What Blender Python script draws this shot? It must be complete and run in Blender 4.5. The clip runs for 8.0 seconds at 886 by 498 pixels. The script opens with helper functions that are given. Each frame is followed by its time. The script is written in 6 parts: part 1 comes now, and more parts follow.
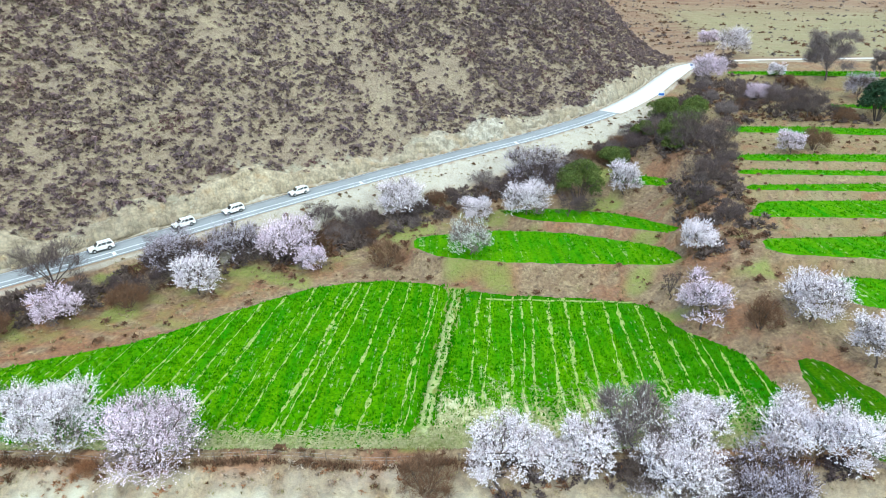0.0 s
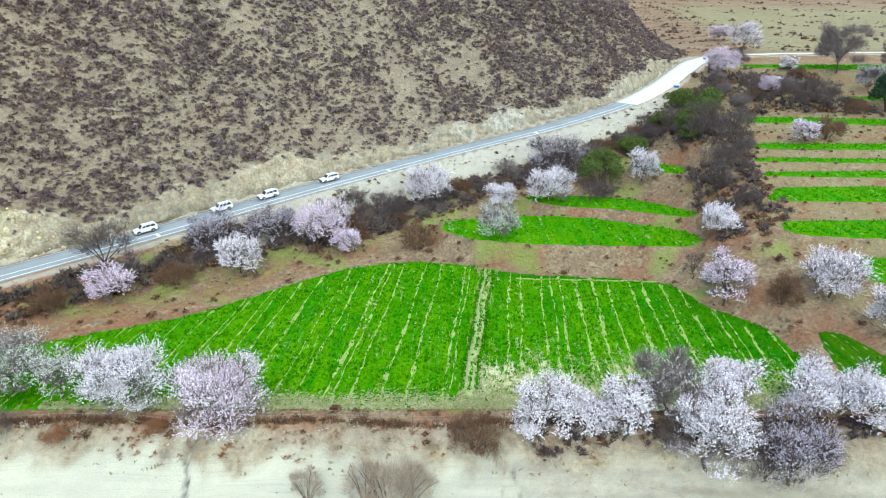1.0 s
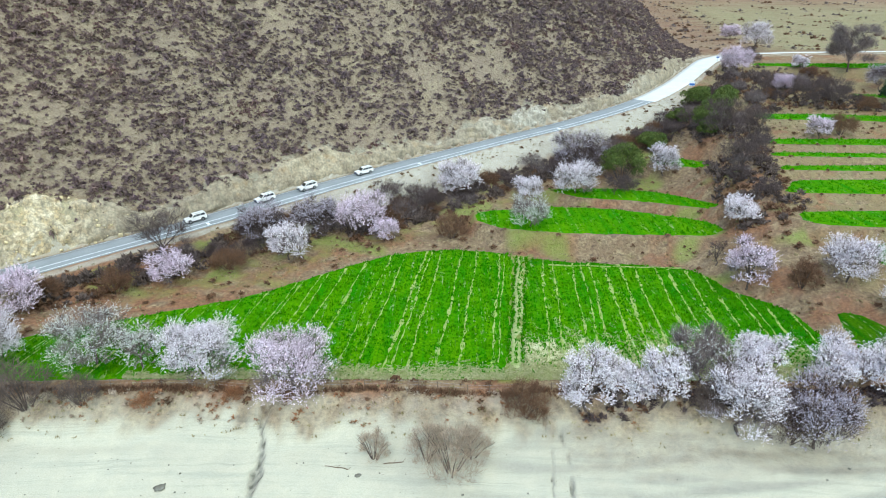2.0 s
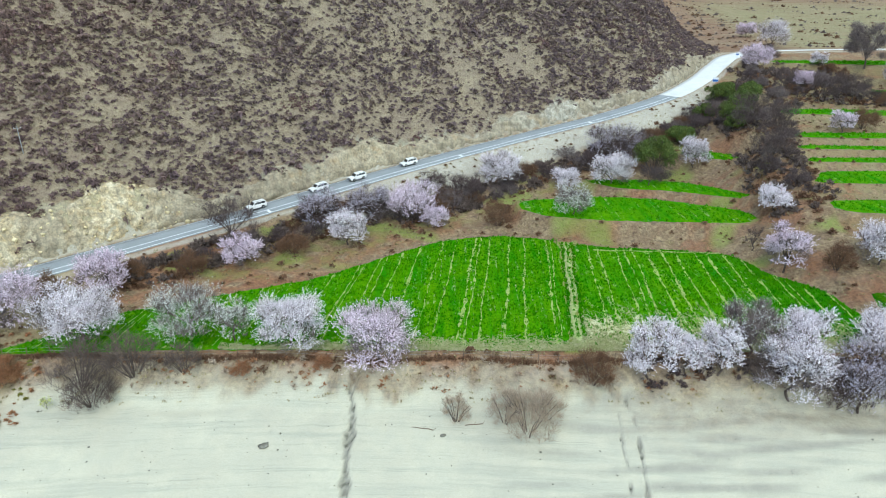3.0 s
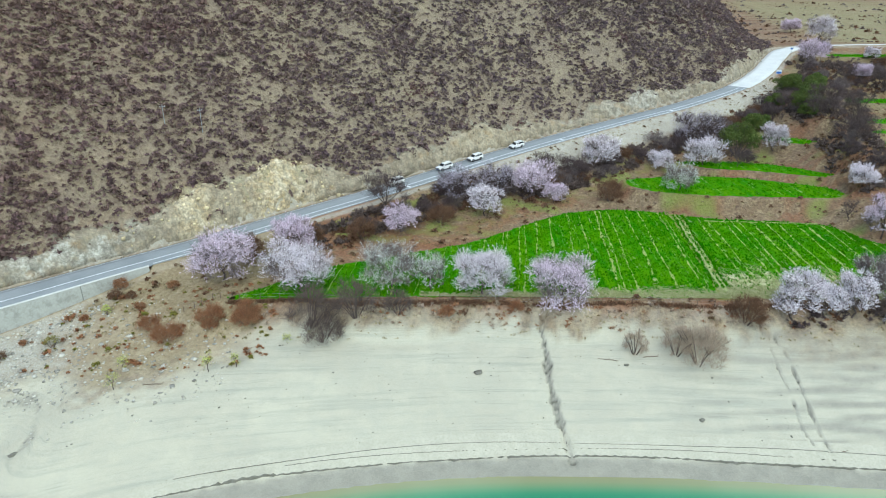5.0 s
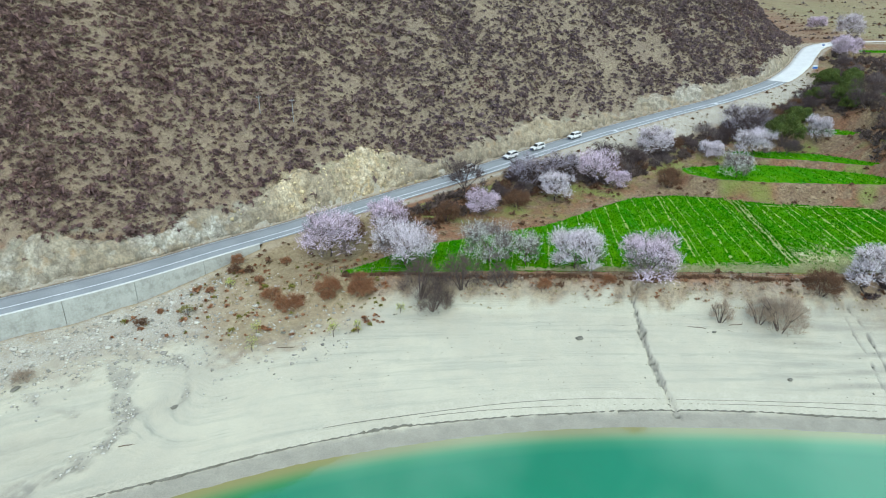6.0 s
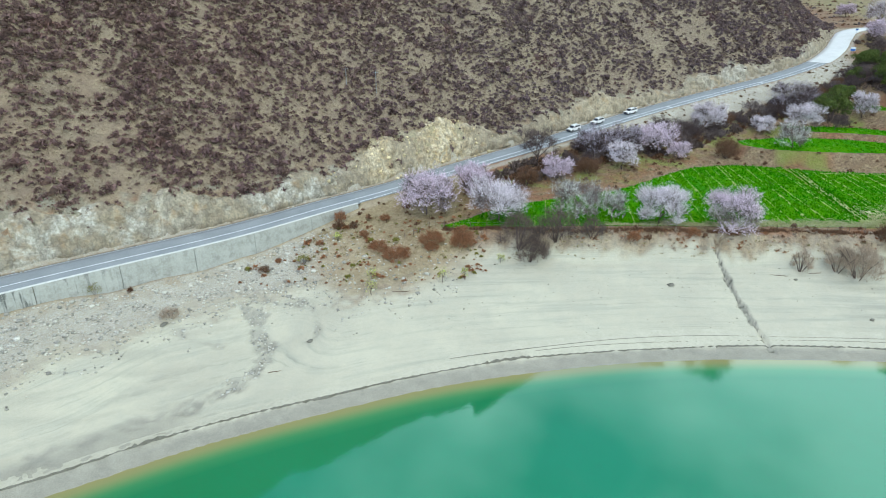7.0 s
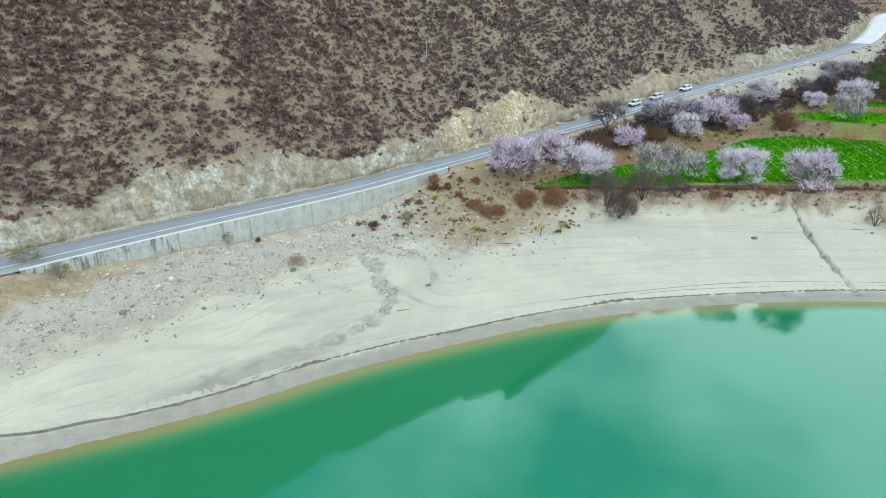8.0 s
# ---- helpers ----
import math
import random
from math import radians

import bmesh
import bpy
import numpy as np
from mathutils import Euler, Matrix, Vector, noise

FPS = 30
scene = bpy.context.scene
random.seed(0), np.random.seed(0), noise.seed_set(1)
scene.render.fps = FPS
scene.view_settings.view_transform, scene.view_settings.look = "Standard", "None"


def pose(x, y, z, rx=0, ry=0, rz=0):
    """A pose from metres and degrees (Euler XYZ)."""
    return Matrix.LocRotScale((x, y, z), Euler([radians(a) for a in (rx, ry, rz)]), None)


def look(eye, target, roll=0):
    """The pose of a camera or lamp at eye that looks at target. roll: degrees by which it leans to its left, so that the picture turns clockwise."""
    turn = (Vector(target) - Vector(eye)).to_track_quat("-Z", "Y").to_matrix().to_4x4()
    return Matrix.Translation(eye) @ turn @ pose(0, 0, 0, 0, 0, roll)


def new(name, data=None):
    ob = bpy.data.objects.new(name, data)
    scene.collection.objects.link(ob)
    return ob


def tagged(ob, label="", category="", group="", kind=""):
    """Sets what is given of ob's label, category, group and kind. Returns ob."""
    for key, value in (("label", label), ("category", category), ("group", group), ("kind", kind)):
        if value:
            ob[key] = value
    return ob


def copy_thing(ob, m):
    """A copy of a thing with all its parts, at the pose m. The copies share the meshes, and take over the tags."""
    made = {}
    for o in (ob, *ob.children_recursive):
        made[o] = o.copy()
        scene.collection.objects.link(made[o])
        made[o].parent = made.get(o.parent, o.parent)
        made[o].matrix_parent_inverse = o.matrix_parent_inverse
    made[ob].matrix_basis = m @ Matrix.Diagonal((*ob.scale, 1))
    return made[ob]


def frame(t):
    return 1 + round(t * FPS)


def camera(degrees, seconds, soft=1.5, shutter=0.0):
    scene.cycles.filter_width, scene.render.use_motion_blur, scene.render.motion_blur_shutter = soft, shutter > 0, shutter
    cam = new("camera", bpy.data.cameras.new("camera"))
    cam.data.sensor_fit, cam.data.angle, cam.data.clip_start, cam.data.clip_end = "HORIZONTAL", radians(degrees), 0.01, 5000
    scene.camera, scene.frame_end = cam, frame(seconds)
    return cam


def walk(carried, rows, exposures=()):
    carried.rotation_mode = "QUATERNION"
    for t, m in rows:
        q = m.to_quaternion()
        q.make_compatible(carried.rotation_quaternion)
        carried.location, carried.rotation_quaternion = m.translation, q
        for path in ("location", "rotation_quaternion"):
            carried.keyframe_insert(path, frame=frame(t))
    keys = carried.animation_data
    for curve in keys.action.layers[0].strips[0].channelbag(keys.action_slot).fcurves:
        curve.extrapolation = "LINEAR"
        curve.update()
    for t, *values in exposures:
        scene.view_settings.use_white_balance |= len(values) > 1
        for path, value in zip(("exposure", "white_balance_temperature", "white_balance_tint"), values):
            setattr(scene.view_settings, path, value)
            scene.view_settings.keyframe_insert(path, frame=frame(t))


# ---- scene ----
cam = camera(70.0, 8.0, 1.0)
PATH = [
    (0, (0.00, 0.00, 64.45), (0.00, 93.27, 28.40), -0.00),
    (0.5, (-2.70, -2.96, 63.05), (-2.87, 90.23, 26.79), 0.02),
    (1, (-5.73, -6.16, 63.30), (-6.13, 87.01, 26.98), 0.00),
    (1.5, (-8.85, -9.82, 63.58), (-9.46, 83.32, 27.20), 0.02),
    (3, (-24.02, -22.07, 64.37), (-24.73, 70.85, 27.42), 0.17),
    (3.5, (-30.83, -26.26, 64.46), (-31.49, 66.62, 27.41), 0.20),
    (4, (-38.48, -30.91, 64.66), (-39.21, 61.90, 27.43), 0.21),
    (5.5, (-64.46, -45.76, 64.57), (-65.18, 46.91, 26.99), 0.37),
    (6, (-74.18, -51.34, 64.32), (-75.01, 41.28, 26.63), 0.36),
    (6.5, (-83.57, -56.97, 61.86), (-84.48, 35.62, 24.10), 0.35),
    (7, (-93.42, -63.05, 59.04), (-94.62, 29.51, 21.19), 0.24),
    (7.5, (-103.97, -69.35, 56.06), (-105.51, 23.17, 18.14), 0.11),
    (8, (-112.58, -74.70, 53.86), (-114.64, 17.77, 15.86), -0.10),
]
EXPOSURES = [(0.0, 0.27, 6620, 2), (1.5, 0.08, 6620, 2), (3.5, -0.18, 6620, 2), (5.5, -0.29, 6580, 3), (8.0, -0.34, 6540, 4)]
walk(cam, [(t, look(eye, target, roll)) for t, eye, target, roll in PATH], EXPOSURES)

# ---- light ----
world = bpy.data.worlds.new("sky")
scene.world = world
world.use_nodes = True
wt = world.node_tree
wt.nodes.clear()
w_out = wt.nodes.new("ShaderNodeOutputWorld")
w_bg = wt.nodes.new("ShaderNodeBackground")
w_sky = wt.nodes.new("ShaderNodeTexSky")
w_sky.sky_type, w_sky.sun_disc = "NISHITA", False
w_sky.sun_elevation, w_sky.sun_rotation = radians(52), radians(200)
w_sky.air_density, w_sky.dust_density, w_sky.ozone_density = 1.1, 0.4, 3.0
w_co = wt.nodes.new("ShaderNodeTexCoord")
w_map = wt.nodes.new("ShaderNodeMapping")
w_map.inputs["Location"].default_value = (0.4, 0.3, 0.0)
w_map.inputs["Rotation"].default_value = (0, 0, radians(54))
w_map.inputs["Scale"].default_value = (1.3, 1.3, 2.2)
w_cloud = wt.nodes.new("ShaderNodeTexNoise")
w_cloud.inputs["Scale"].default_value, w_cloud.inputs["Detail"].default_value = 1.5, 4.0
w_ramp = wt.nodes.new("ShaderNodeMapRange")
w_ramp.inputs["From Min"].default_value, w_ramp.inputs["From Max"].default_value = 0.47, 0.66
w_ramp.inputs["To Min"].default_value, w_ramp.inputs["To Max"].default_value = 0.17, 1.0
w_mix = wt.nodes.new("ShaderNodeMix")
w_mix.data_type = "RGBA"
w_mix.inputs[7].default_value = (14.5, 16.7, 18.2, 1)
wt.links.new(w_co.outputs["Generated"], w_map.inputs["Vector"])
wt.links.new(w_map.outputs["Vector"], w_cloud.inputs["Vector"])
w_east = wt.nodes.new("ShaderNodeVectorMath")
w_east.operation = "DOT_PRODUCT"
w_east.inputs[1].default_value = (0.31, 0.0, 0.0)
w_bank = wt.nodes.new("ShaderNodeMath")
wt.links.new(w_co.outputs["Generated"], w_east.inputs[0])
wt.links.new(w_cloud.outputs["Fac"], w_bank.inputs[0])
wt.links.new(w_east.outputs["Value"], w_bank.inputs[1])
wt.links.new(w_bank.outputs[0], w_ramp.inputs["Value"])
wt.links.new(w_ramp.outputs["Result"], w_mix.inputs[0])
w_deep = wt.nodes.new("ShaderNodeVectorMath")
w_deep.operation = "MULTIPLY"
w_deep.inputs[1].default_value = (1.38, 1.66, 2.0)
wt.links.new(w_sky.outputs["Color"], w_deep.inputs[0])
wt.links.new(w_deep.outputs[0], w_mix.inputs[6])
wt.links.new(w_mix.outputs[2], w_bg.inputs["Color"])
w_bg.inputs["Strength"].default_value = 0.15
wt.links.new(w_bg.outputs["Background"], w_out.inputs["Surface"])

sun_data = bpy.data.lights.new("sun", "SUN")
sun_data.energy, sun_data.angle, sun_data.color = 1.8, radians(10), (1.0, 0.96, 0.9)
sun = new("sun", sun_data)
sun.matrix_world = look((-60, -160, 260), (0, 60, 0))


# ---- materials ----
def node(tree, kind, **values):
    n = tree.nodes.new(kind)
    for key, value in values.items():
        n.inputs[key.replace("_", " ")].default_value = value
    return n


def blank(name, rough=0.9, metal=0.0, spec=0.3):
    m = bpy.data.materials.new(name)
    m.use_nodes = True
    t = m.node_tree
    t.nodes.clear()
    out, b = t.nodes.new("ShaderNodeOutputMaterial"), t.nodes.new("ShaderNodeBsdfPrincipled")
    b.inputs["Roughness"].default_value, b.inputs["Metallic"].default_value = rough, metal
    b.inputs["Specular IOR Level"].default_value = spec
    t.links.new(b.outputs["BSDF"], out.inputs["Surface"])
    return m, t, b


def place_in(t, stretch=(1, 1, 1)):
    g = t.nodes.new("ShaderNodeNewGeometry")
    k = t.nodes.new("ShaderNodeMapping")
    k.inputs["Scale"].default_value = stretch
    t.links.new(g.outputs["Position"], k.inputs["Vector"])
    return k.outputs["Vector"]


def grain(t, where, size, low=0.35, high=0.65, detail=4.0, rough=0.6):
    n = node(t, "ShaderNodeTexNoise", Scale=1.0 / size, Detail=detail, Roughness=rough)
    t.links.new(where, n.inputs["Vector"])
    r = node(t, "ShaderNodeMapRange", From_Min=low, From_Max=high)
    t.links.new(n.outputs["Fac"], r.inputs["Value"])
    return r.outputs["Result"]


def blend(t, fac, a, b, how="MIX"):
    m = t.nodes.new("ShaderNodeMix")
    m.data_type, m.blend_type = "RGBA", how
    for socket, value in ((m.inputs[0], fac), (m.inputs[6], a), (m.inputs[7], b)):
        if isinstance(value, tuple):
            socket.default_value = (*value, 1.0)
        elif isinstance(value, (int, float)):
            socket.default_value = value
        else:
            t.links.new(value, socket)
    return m.outputs[2]


def times(t, a, b):
    m = t.nodes.new("ShaderNodeMath")
    m.operation = "MULTIPLY"
    for socket, value in ((m.inputs[0], a), (m.inputs[1], b)):
        if isinstance(value, (int, float)):
            socket.default_value = value
        else:
            t.links.new(value, socket)
    return m.outputs[0]


def relief(t, b, height, depth):
    k = node(t, "ShaderNodeBump", Strength=1.0, Distance=depth)
    t.links.new(height, k.inputs["Height"])
    t.links.new(k.outputs["Normal"], b.inputs["Normal"])


def vary(t, colour, source, amount=0.3):
    """Lightens and darkens a colour piece by piece."""
    if source == "island":
        s = t.nodes.new("ShaderNodeNewGeometry").outputs["Random Per Island"]
    else:
        s = t.nodes.new("ShaderNodeObjectInfo").outputs["Random"]
    r = node(t, "ShaderNodeMapRange", To_Min=1 - amount, To_Max=1 + amount)
    t.links.new(s, r.inputs["Value"])
    h = t.nodes.new("ShaderNodeHueSaturation")
    t.links.new(r.outputs["Result"], h.inputs["Value"])
    t.links.new(colour, h.inputs["Color"])
    return h.outputs["Color"]


def surface(name, a, b, c=None, size=1.0, fine=0.12, rough=0.9, depth=0.02, by=None, amount=0.3, spec=0.25, metal=0.0, stretch=(1, 1, 1)):
    """A surface of two colours in patches, with a third in its grain."""
    m, t, s = blank(name, rough, metal, spec)
    where = place_in(t, stretch)
    colour = blend(t, grain(t, where, size), a, b)
    small = grain(t, where, fine, 0.4, 0.7)
    colour = blend(t, times(t, small, 0.7), colour, c or tuple(0.6 * v for v in a))
    if by:
        colour = vary(t, colour, by, amount)
    t.links.new(colour, s.inputs["Base Color"])
    if depth:
        relief(t, s, small, depth)
    return m


ASPHALT = surface("asphalt", (0.24, 0.26, 0.265), (0.30, 0.32, 0.325), (0.19, 0.205, 0.21), 6.0, 0.15, 0.85, 0.01)
CONCRETE = surface("pale_concrete", (0.60, 0.61, 0.59), (0.68, 0.69, 0.67), (0.50, 0.50, 0.47), 5.0, 0.3, 0.8, 0.01)
LINE_PAINT = surface("line_paint", (0.8, 0.82, 0.83), (0.7, 0.73, 0.75), (0.5, 0.53, 0.55), 1.5, 0.2, 0.7, 0.0)
BARK = surface("bark", (0.10, 0.075, 0.065), (0.16, 0.12, 0.10), (0.05, 0.04, 0.035), 0.5, 0.06, 0.95, 0.03)
TWIG = surface("twig", (0.17, 0.135, 0.13), (0.25, 0.20, 0.19), (0.09, 0.07, 0.07), 1.2, 0.1, 0.95, 0.0, "island", 0.35)
DARK_TWIG = surface("dark_twig", (0.085, 0.062, 0.063), (0.13, 0.094, 0.09), (0.042, 0.03, 0.031), 1.2, 0.1, 0.95, 0.0, "island", 0.35)
RUST_TWIG = surface("rust_twig", (0.155, 0.08, 0.045), (0.21, 0.12, 0.07), (0.08, 0.045, 0.03), 1.2, 0.1, 0.95, 0.0, "island", 0.35)
ORANGE_TWIG = surface("orange_twig", (0.31, 0.135, 0.066), (0.38, 0.20, 0.105), (0.16, 0.075, 0.042), 1.2, 0.1, 0.95, 0.0, "island", 0.35)
DRY_TWIG = surface("dry_twig", (0.36, 0.275, 0.20), (0.46, 0.37, 0.285), (0.22, 0.16, 0.115), 1.2, 0.1, 0.95, 0.0, "island", 0.35)
WHITE_BLOSSOM = surface("white_blossom", (0.86, 0.81, 0.83), (0.72, 0.65, 0.69), (0.48, 0.40, 0.45), 1.6, 0.2, 0.85, 0.0, "island", 0.3)
PINK_BLOSSOM = surface("pink_blossom", (0.86, 0.75, 0.83), (0.72, 0.58, 0.68), (0.42, 0.31, 0.38), 1.6, 0.2, 0.85, 0.0, "island", 0.42)
LILAC_BLOSSOM = surface("lilac_blossom", (0.56, 0.51, 0.57), (0.42, 0.37, 0.43), (0.22, 0.18, 0.22), 1.6, 0.2, 0.85, 0.0, "island", 0.35)
SILVER_BLOSSOM = surface("silver_blossom", (0.74, 0.72, 0.70), (0.56, 0.56, 0.50), (0.30, 0.31, 0.25), 1.6, 0.2, 0.85, 0.0, "island", 0.35)
EVERGREEN = surface("evergreen_leaf", (0.075, 0.125, 0.024), (0.14, 0.17, 0.035), (0.025, 0.045, 0.012), 1.5, 0.2, 0.8, 0.0, "island", 0.4)
DARK_EVERGREEN = surface("dark_evergreen_leaf", (0.02, 0.055, 0.025), (0.035, 0.075, 0.03), (0.01, 0.03, 0.015), 1.5, 0.2, 0.8, 0.0, "island", 0.4)
SPRING_LEAF = surface("spring_leaf", (0.46, 0.50, 0.12), (0.54, 0.56, 0.20), (0.30, 0.34, 0.08), 0.8, 0.1, 0.8, 0.0, "island", 0.3)
OLIVE_LEAF = surface("olive_leaf", (0.20, 0.20, 0.04), (0.27, 0.24, 0.06), (0.12, 0.10, 0.03), 0.8, 0.1, 0.85, 0.0, "island", 0.3)


def shrub_material():
    """Leafless purplish shrubs, some browner and some redder."""
    m, t, s = blank("hill_shrub", 0.95, 0.0, 0.2)
    where = place_in(t)
    colour = blend(t, grain(t, where, 3.0), (0.165, 0.118, 0.127), (0.23, 0.17, 0.14))
    k = t.nodes.new("ShaderNodeSeparateXYZ")
    t.links.new(where, k.inputs["Vector"])
    west = node(t, "ShaderNodeMapRange", From_Min=-70.0, From_Max=-150.0)
    t.links.new(k.outputs["X"], west.inputs["Value"])
    red = blend(t, grain(t, where, 3.0), (0.185, 0.11, 0.105), (0.245, 0.16, 0.125))
    colour = blend(t, west.outputs["Result"], colour, red)
    rusty = times(t, grain(t, where, 9.0, 0.56, 0.68), 0.6)
    colour = blend(t, rusty, colour, (0.20, 0.105, 0.085))
    colour = blend(t, times(t, grain(t, where, 0.5, 0.4, 0.7), 0.7), colour, (0.075, 0.05, 0.055))
    t.links.new(vary(t, colour, "island", 0.35), s.inputs["Base Color"])
    return m


SHRUB = shrub_material()
HILL_TUFT = surface("hill_tuft", (0.34, 0.27, 0.175), (0.26, 0.20, 0.14), (0.16, 0.115, 0.09), 5.0, 0.3, 0.95, 0.0, "island", 0.35)
BROWN_TWIG = surface("brown_twig", (0.125, 0.092, 0.08), (0.175, 0.13, 0.108), (0.062, 0.045, 0.04), 1.2, 0.1, 0.95, 0.0, "island", 0.35)
GRASS_TUFT = surface("dry_grass", (0.36, 0.29, 0.16), (0.27, 0.24, 0.12), (0.20, 0.15, 0.08), 6.0, 0.3, 0.95, 0.0, "island", 0.3)


def crop_material(name, tone):
    """Young crop in strips of fresher and yellower green, bare and dry where it is worn."""
    m, t, s = blank(name, 0.95, 0.0, 0.03)
    where = place_in(t)
    k = t.nodes.new("ShaderNodeMapping")
    k.inputs["Rotation"].default_value = (0, 0, 0.105)
    k.inputs["Scale"].default_value = (1.0, 0.045, 1.0)
    t.links.new(t.nodes.new("ShaderNodeNewGeometry").outputs["Position"], k.inputs["Vector"])
    strip, line = grain(t, k.outputs["Vector"], 1.5, 0.38, 0.62, 2.0), grain(t, k.outputs["Vector"], 0.5, 0.44, 0.62, 3.0)
    colour = blend(t, strip, (0.020, 0.215, 0.001), (0.085, 0.27, 0.001))
    colour = blend(t, times(t, grain(t, where, 7.0), 0.5), colour, (0.12, 0.29, 0.002))
    colour = blend(t, times(t, grain(t, where, 0.45, 0.42, 0.68), 0.7), colour, (0.012, 0.12, 0.001))
    colour = blend(t, 1.0, colour, (tone, tone, tone), "MULTIPLY")
    a = t.nodes.new("ShaderNodeAttribute")
    a.attribute_name = "worn"
    c = t.nodes.new("ShaderNodeSeparateColor")
    t.links.new(a.outputs["Color"], c.inputs["Color"])
    colour = blend(t, c.outputs[1], colour, blend(t, strip, (0.006, 0.12, 0.001), (0.022, 0.16, 0.001)))
    dry = node(t, "ShaderNodeMapRange", From_Min=0.75, From_Max=1.15)
    total = t.nodes.new("ShaderNodeMath")
    total.operation = "ADD"
    t.links.new(c.outputs[0], total.inputs[0])
    t.links.new(blend(t, 0.45, line, grain(t, where, 1.3, 0.3, 0.7)), total.inputs[1])
    t.links.new(total.outputs[0], dry.inputs["Value"])
    straw = blend(t, grain(t, where, 0.6), (0.60, 0.56, 0.38), (0.44, 0.43, 0.24))
    t.links.new(blend(t, times(t, dry.outputs["Result"], 0.9), colour, straw), s.inputs["Base Color"])
    relief(t, s, grain(t, where, 0.4), 0.05)
    return m


CROP, DARK_CROP = crop_material("young_crop", 0.94), crop_material("dense_crop", 0.5)
CROP_LEAF = surface("crop_leaf", (0.024, 0.235, 0.001), (0.080, 0.285, 0.001), (0.011, 0.13, 0.001), 5.0, 0.4, 0.9, 0.0, "island", 0.3, spec=0.03)
RIDGE = surface("dry_ridge", (0.36, 0.40, 0.15), (0.24, 0.34, 0.07), (0.10, 0.24, 0.02), 0.9, 0.3, 0.95, 0.02)
WORN_PATH = surface("worn_path", (0.42, 0.43, 0.22), (0.30, 0.36, 0.12), (0.14, 0.25, 0.04), 1.1, 0.4, 0.95, 0.02)
STUBBLE = surface("dry_stubble", (0.54, 0.51, 0.32), (0.40, 0.42, 0.20), (0.20, 0.28, 0.07), 1.0, 0.3, 0.95, 0.02)
STONE = surface("loose_stone", (0.42, 0.40, 0.34), (0.54, 0.52, 0.45), (0.26, 0.245, 0.205), 2.0, 0.15, 0.9, 0.01, "island", 0.42)
WOOD = surface("weathered_wood", (0.16, 0.11, 0.08), (0.23, 0.17, 0.12), (0.08, 0.06, 0.045), 0.5, 0.05, 0.9, 0.01)


